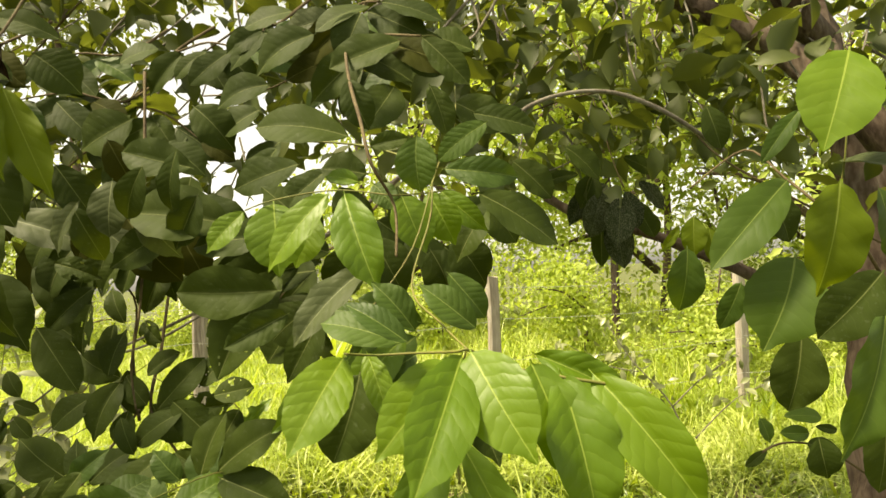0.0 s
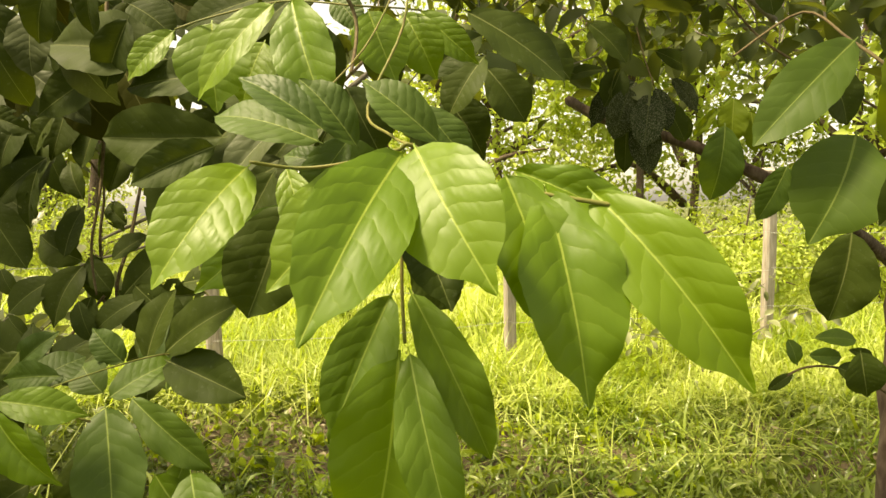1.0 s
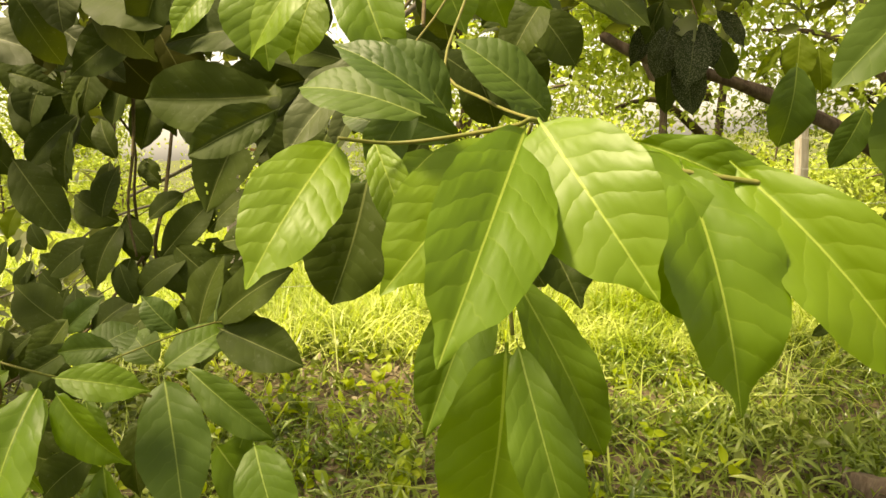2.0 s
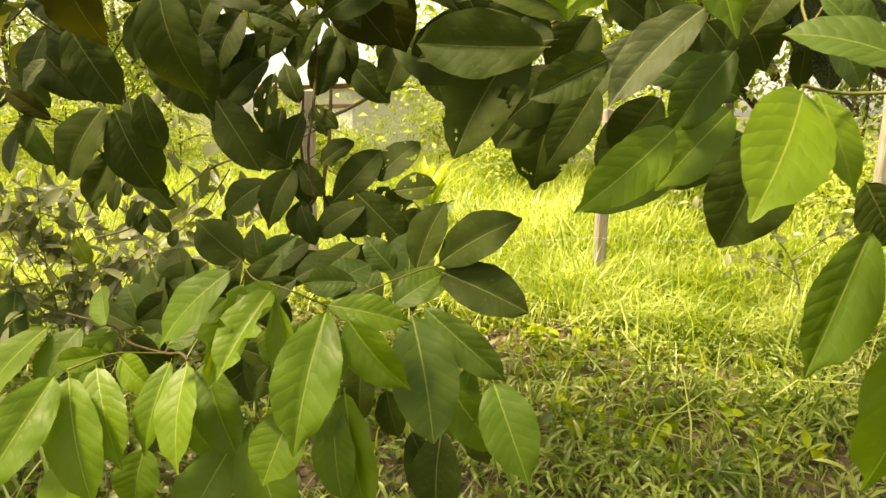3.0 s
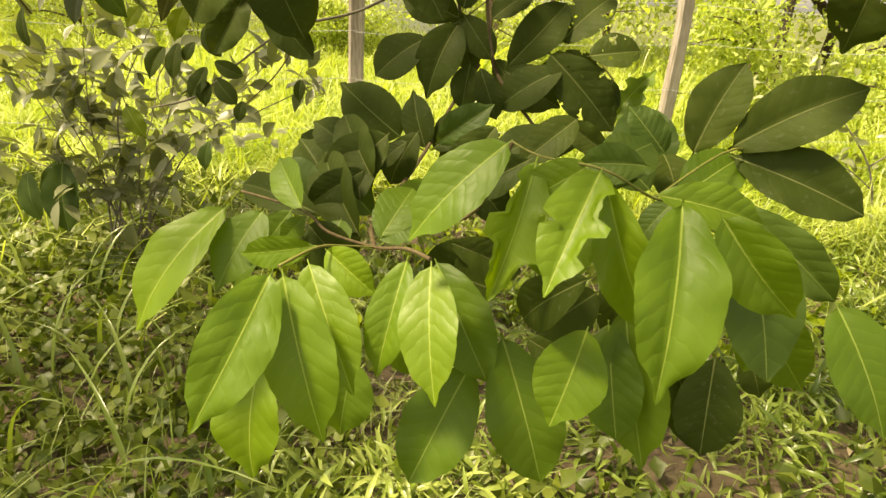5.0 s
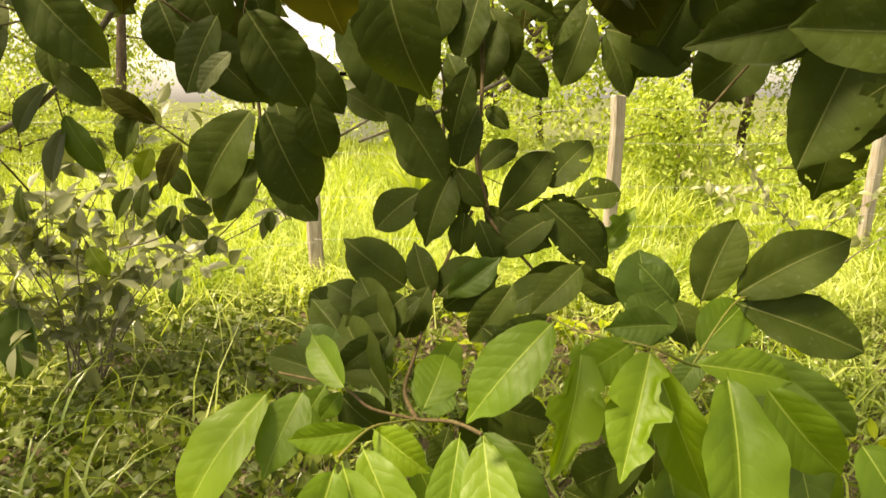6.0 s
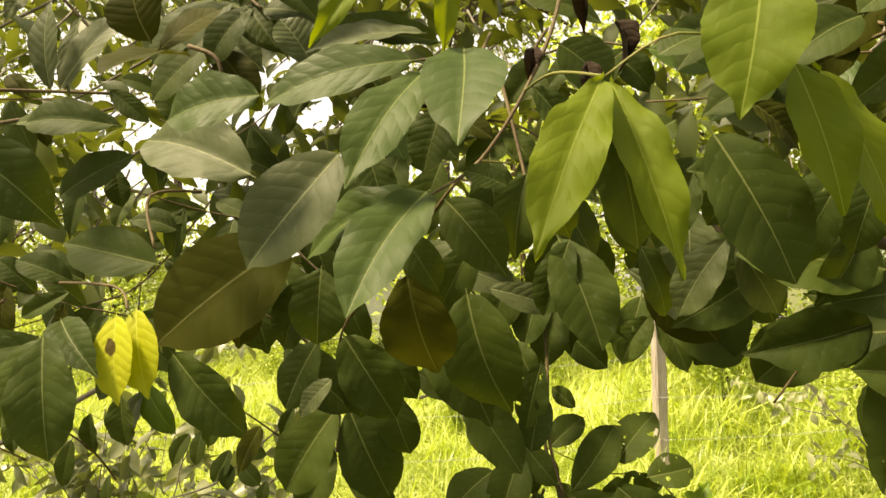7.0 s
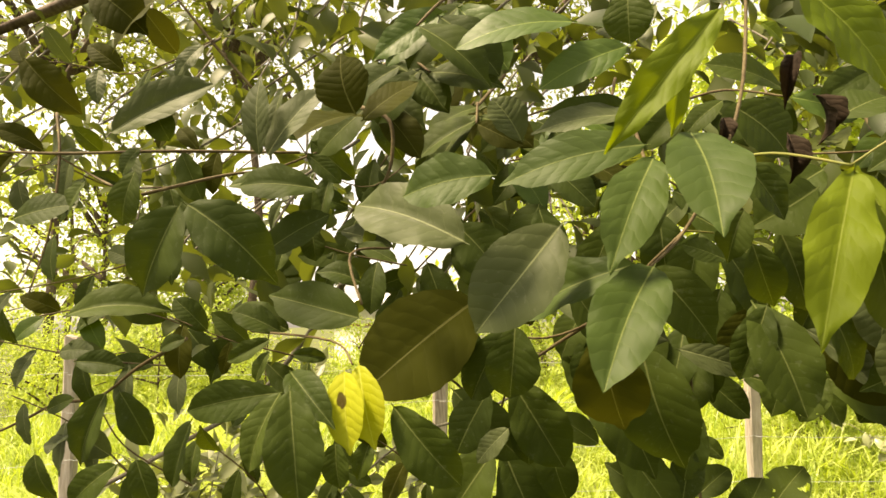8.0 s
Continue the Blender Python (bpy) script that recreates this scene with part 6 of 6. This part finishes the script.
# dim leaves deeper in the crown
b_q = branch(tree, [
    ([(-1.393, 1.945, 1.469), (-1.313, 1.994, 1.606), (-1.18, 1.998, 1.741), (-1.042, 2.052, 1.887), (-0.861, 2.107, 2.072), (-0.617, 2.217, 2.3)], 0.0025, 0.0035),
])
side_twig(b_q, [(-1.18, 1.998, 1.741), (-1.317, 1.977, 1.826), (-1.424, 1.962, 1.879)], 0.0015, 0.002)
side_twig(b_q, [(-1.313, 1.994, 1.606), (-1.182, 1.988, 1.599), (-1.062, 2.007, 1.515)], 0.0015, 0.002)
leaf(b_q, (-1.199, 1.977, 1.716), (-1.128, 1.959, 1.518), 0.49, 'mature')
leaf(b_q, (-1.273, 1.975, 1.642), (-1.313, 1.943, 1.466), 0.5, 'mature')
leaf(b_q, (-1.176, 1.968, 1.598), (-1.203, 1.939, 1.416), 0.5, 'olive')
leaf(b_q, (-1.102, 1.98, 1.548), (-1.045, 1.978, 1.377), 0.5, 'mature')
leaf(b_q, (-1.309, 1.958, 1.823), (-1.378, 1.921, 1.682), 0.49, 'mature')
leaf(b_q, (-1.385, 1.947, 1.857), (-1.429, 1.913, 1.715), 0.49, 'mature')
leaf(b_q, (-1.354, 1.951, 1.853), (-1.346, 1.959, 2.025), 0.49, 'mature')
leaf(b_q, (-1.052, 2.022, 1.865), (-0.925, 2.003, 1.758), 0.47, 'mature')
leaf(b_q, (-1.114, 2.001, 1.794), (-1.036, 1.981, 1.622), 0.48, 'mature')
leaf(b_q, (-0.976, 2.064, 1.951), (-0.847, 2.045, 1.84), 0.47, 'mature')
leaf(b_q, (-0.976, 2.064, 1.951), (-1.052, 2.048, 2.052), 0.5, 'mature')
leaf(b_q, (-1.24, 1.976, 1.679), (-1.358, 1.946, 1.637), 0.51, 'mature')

# dim leaves around the old yellow pair
b_z = branch(tree, [
    ([(-1.914, 1.714, 1.455), (-1.75, 1.793, 1.509), (-1.62, 1.865, 1.567), (-1.476, 1.924, 1.757), (-1.372, 1.976, 1.942), (-1.227, 2.031, 2.17), (-1.038, 2.092, 2.425)], 0.002, 0.0035),
])
side_twig(b_z, [(-1.75, 1.793, 1.509), (-1.878, 1.728, 1.573), (-2.024, 1.675, 1.599), (-2.155, 1.629, 1.58)], 0.0015, 0.002)
side_twig(b_z, [(-1.62, 1.865, 1.567), (-1.633, 1.859, 1.412), (-1.614, 1.857, 1.291)], 0.0015, 0.002)
side_twig(b_z, [(-1.418, 1.955, 1.857), (-1.501, 1.903, 1.986), (-1.552, 1.861, 2.079)], 0.0015, 0.002)
leaf(b_z, (-1.873, 1.771, 1.565), (-1.986, 1.7, 1.621), 0.53, 'mature')
leaf(b_z, (-2.023, 1.737, 1.595), (-2.101, 1.686, 1.537), 0.56, 'mature')
leaf(b_z, (-1.963, 1.75, 1.588), (-2.006, 1.691, 1.671), 0.51, 'mature')
leaf(b_z, (-2.159, 1.709, 1.591), (-2.237, 1.647, 1.637), 0.56, 'olive')
leaf(b_z, (-2.099, 1.721, 1.597), (-2.029, 1.707, 1.49), 0.45, 'green')
leaf(b_z, (-2.205, 1.701, 1.581), (-2.264, 1.655, 1.515), 0.57, 'green')
leaf(b_z, (-1.829, 1.783, 1.541), (-1.722, 1.778, 1.419), 0.47, 'mature')
leaf(b_z, (-1.694, 1.813, 1.523), (-1.753, 1.775, 1.39), 0.52, 'mature')
leaf(b_z, (-1.622, 1.837, 1.444), (-1.505, 1.833, 1.339), 0.48, 'mature')
leaf(b_z, (-1.624, 1.842, 1.398), (-1.7, 1.8, 1.276), 0.53, 'mature')
leaf(b_z, (-1.613, 1.854, 1.321), (-1.527, 1.847, 1.175), 0.5, 'green')
leaf(b_z, (-1.614, 1.857, 1.291), (-1.654, 1.823, 1.155), 0.53, 'pale')
leaf(b_z, (-1.538, 1.834, 1.626), (-1.392, 1.832, 1.546), 0.47, 'mature')
leaf(b_z, (-1.506, 1.835, 1.671), (-1.616, 1.775, 1.642), 0.52, 'mature')
leaf(b_z, (-1.449, 1.838, 1.747), (-1.555, 1.783, 1.678), 0.51, 'mature')
leaf(b_z, (-1.409, 1.841, 1.792), (-1.257, 1.837, 1.745), 0.47, 'pale')
leaf(b_z, (-1.462, 1.811, 1.962), (-1.553, 1.76, 1.88), 0.49, 'pale')
leaf(b_z, (-1.49, 1.8, 2.009), (-1.374, 1.775, 2.071), 0.47, 'mature')
leaf(b_z, (-1.376, 1.841, 1.852), (-1.487, 1.774, 1.878), 0.5, 'mature')
leaf(b_z, (-1.344, 1.843, 1.898), (-1.209, 1.839, 1.819), 0.47, 'mature')
leaf(b_z, (-1.296, 1.846, 1.958), (-1.202, 1.84, 1.819), 0.47, 'mature')
leaf(b_z, (-1.504, 1.793, 2.04), (-1.588, 1.73, 2.076), 0.52, 'mature')

# ---- shrub in the grass ----
rs = np.random.default_rng(3)
centres = []
for k in range(13):
    az, el = k * 2.4 + rs.uniform(-0.3, 0.3), rs.uniform(0.65, 1.5)
    ln_ = rs.uniform(0.85, 1.5)
    root = Vector((-2.4 + rs.uniform(-0.1, 0.1), 3.0 + rs.uniform(-0.1, 0.1), 0))
    end = root + Vector((math.cos(az) * math.cos(el), 0.7 * math.sin(az) * math.cos(el), math.sin(el))) * ln_
    mid = root.lerp(end, 0.5) + Vector((rs.uniform(-0.08, 0.08), rs.uniform(-0.08, 0.08), 0.14))
    bm = bmesh.new()
    tube(bm, [root, root.lerp(mid, 0.5) + Vector((rs.uniform(-0.04, 0.04), 0, 0.05)), mid, end], 0.005, 0.0016, 5, 0.3)
    for s_ in range(9):
        f = 0.22 + 0.78 * s_ / 8
        at = (root.lerp(mid, f * 2) if f < 0.5 else mid.lerp(end, f * 2 - 1)) + Vector(rs.normal(0, 0.02, 3))
        tip = at + Vector((rs.normal(0, 0.13), rs.normal(0, 0.11), rs.uniform(-0.03, 0.14)))
        tube(bm, [at, at.lerp(tip, 0.5) + Vector((0, 0, 0.015)), tip], 0.0018, 0.001, 4)
        centres += [np.array(tip)] + [np.array(at.lerp(tip, 0.5))] * (s_ % 2)
    part("stem", bm, GREY_TWIG, shrub)
v, q = scattered_leaves(centres, 4, (0.02, 0.02, 0.012), 0.115, rs, -0.1, 0.42, True, 0.05)
tagged(part("foliage", array_mesh("foliage", v, q, True), SHRUB, shrub), kind="stuff")

# ---- the rest of the crown: leaves on many twigs overhead and behind ----
rc = np.random.default_rng(21)


def crown_fill(n, lo, hi, size, per=7):
    lo, hi = np.asarray(lo), np.asarray(hi)
    return lo + (hi - lo) * rc.random((n, 3)), per, size


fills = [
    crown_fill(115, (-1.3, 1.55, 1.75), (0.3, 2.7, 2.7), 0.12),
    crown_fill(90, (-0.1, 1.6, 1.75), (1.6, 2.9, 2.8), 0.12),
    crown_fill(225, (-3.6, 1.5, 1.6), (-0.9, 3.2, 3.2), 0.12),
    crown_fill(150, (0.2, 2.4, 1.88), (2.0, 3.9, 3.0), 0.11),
    # unseen leaves overhead, added to cast shade on the herbs at the left
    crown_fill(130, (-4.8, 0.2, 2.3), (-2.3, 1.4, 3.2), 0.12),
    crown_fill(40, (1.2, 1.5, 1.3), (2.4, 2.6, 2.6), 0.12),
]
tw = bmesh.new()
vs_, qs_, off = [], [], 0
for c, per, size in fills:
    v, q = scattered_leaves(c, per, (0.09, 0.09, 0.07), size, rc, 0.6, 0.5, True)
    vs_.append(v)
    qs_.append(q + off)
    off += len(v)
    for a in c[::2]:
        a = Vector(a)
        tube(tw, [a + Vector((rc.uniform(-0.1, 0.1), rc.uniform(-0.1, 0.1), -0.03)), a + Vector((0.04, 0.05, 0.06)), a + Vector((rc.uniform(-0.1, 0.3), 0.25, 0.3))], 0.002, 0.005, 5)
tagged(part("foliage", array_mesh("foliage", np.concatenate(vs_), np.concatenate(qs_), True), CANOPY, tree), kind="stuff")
tagged(part("twig", tw, GREY_TWIG, tree), kind="stuff")

# leafy branches of the lower crown, nearer than the rest
for k in range(12):
    root = Vector((rc.uniform(-1.15, 0.25), rc.uniform(1.15, 1.6), rc.uniform(1.74, 2.1)))
    end = root + Vector((rc.uniform(-0.22, 0.22), rc.uniform(-0.14, -0.02), rc.uniform(-0.12, 0.02)))
    twig = branch(tree, [([root + Vector((0.04, 0.16, 0.12)), root, root.lerp(end, 0.5) + Vector((0, 0, 0.02)), end], 0.004, 0.0018)])
    for s in range(6):
        at = root.lerp(end, 0.15 + 0.85 * s / 5)
        az = rc.uniform(-0.6, 0.6) + (1.2 if s % 2 else -1.2)
        out = Vector((math.sin(az) * 0.8, -0.25 * math.cos(az), -rc.uniform(0.25, 0.9))).normalized()
        leaf(twig, at, at + out * rc.uniform(0.10, 0.15), rc.uniform(0.48, 0.58), ("mature", "mature", "mature", "olive", "green", "mature")[int(rc.integers(6))])

# limbs that carry the crown overhead
for pts, r0, r1 in (([(1.5, 2.45, 2.2), (0.85, 2.2, 2.75), (-0.3, 2.0, 2.88), (-1.6, 2.0, 2.82), (-2.8, 2.2, 2.75), (-3.6, 2.4, 2.7)], 0.055, 0.012),
                    ([(-0.3, 2.0, 2.88), (-0.5, 1.35, 2.65), (-0.72, 0.95, 2.1)], 0.022, 0.008),
                    # runs out to the added shading leaves, out of view at the left
                    ([(-1.6, 2.0, 2.82), (-2.5, 1.3, 2.85), (-3.7, 0.7, 2.75)], 0.025, 0.008),
                    ([(0.85, 2.2, 2.75), (1.2, 3.2, 2.62), (1.6, 3.9, 2.5)], 0.025, 0.008),
                    ([(0.85, 2.2, 2.75), (0.6, 1.4, 2.5), (0.2, 0.9, 2.05)], 0.022, 0.007),
                    ([(1.48, 2.53, 2.3), (1.5, 2.5, 2.8), (1.62, 2.45, 3.3)], 0.072, 0.04)):
    limb("limb", pts, r0, r1)

# roots that spread from the foot of the trunk
for pts, r0, r1 in (([(1.42, 2.2, 0.16), (1.36, 2.4, 0.07), (1.30, 2.62, 0.03), (1.22, 2.85, -0.06)], 0.085, 0.03),
                    ([(1.42, 2.2, 0.14), (1.55, 2.45, 0.05), (1.66, 2.75, -0.05)], 0.08, 0.03),
                    ([(1.42, 2.2, 0.14), (1.2, 2.15, 0.04), (0.98, 2.2, -0.05)], 0.075, 0.025)):
    limb("root", pts, r0, r1)

# ---- small plants in the grass ----
tuft = thing("grass_tuft", (-1.6, 1.5, 0), "long arching grass blades beside the herbs", "grass")
rt = random.Random(8)
for k in range(34):
    x0, y0 = -1.75 + rt.uniform(-0.75, 0.4), 1.55 + rt.uniform(-0.2, 0.9)
    az, h, reach = rt.uniform(0, math.tau), rt.uniform(0.25, 0.5), rt.uniform(0.25, 0.6)
    bm = bmesh.new()
    prev = None
    for i in range(10):
        f = i / 9
        mid = Vector((x0 + math.cos(az) * reach * f * f + 1.6, y0 + math.sin(az) * reach * f * f - 1.5, h * (1.45 * f - 0.6 * f * f * f) - 0.02))
        side = Vector((-math.sin(az), math.cos(az), 0)) * 0.008 * (1 - f ** 2 + 0.03)
        row = [bm.verts.new(mid - side), bm.verts.new(mid - Vector((0, 0, 0.003))), bm.verts.new(mid + side)]
        if prev:
            for j in range(2):
                bm.faces.new((prev[j], prev[j + 1], row[j + 1], row[j])).smooth = True
        prev = row
    part("blade", bm, TURF, tuft)

weed = thing("weed", (1.7, 4.7, 0), "sprawling grey-green weed with small leaves by the fence", "plant")
rw = np.random.default_rng(9)
wc = []
for pts, r0 in (([(0.0, 0.0, -0.05), (-0.1, 0.05, 0.35), (-0.34, 0.15, 0.68), (-0.5, 0.2, 0.96)], 0.008),
                ([(-0.1, 0.05, 0.35), (0.1, 0.0, 0.55), (0.38, 0.0, 0.72)], 0.006),
                ([(0.0, 0.0, 0.1), (0.3, -0.1, 0.42), (0.62, -0.15, 0.55)], 0.006),
                ([(-0.3, 0.13, 0.6), (-0.55, 0.2, 0.66), (-0.8, 0.22, 0.82)], 0.005),
                ([(-0.05, 0.02, 0.2), (-0.3, -0.1, 0.36), (-0.55, -0.15, 0.42)], 0.005)):
    bm = bmesh.new()
    tube(bm, pts, r0, 0.002, 6)
    part("stem", bm, GREY_TWIG, weed)
    for a_, b_ in zip(pts[1:], pts[2:]):
        wc += [np.asarray(a_) * (1 - f) + np.asarray(b_) * f for f in (0.0, 0.25, 0.5, 0.75, 1.0)]
v, q = scattered_leaves(wc, 5, (0.06, 0.06, 0.05), 0.095, rw, 0.2, 0.45, True)
tagged(part("foliage", array_mesh("foliage", v, q, True), SHRUB, weed), kind="stuff")

clump = thing("broad_bladed_plant", (-1.25, 6.7, 0), "bright yellow-green clump of broad upright blades behind the fence", "plant")
for k in range(14):
    az, h = k * 2.39, rt.uniform(0.7, 1.05)
    bm = bmesh.new()
    prev = None
    for i in range(9):
        f = i / 8
        mid = Vector((math.cos(az) * 0.45 * f * f, math.sin(az) * 0.45 * f * f, h * (1.2 * f - 0.3 * f ** 3) - 0.03))
        side = Vector((-math.sin(az), math.cos(az), 0)) * 0.045 * (math.sin(math.pi * min(1, f * 0.92 + 0.06)) + 0.03)
        row = [bm.verts.new(mid - side + Vector((0, 0, 0.012))), bm.verts.new(mid), bm.verts.new(mid + side + Vector((0, 0, 0.012)))]
        if prev:
            for j in range(2):
                bm.faces.new((prev[j], prev[j + 1], row[j + 1], row[j])).smooth = True
        prev = row
    part("blade", bm, GRASS, clump)
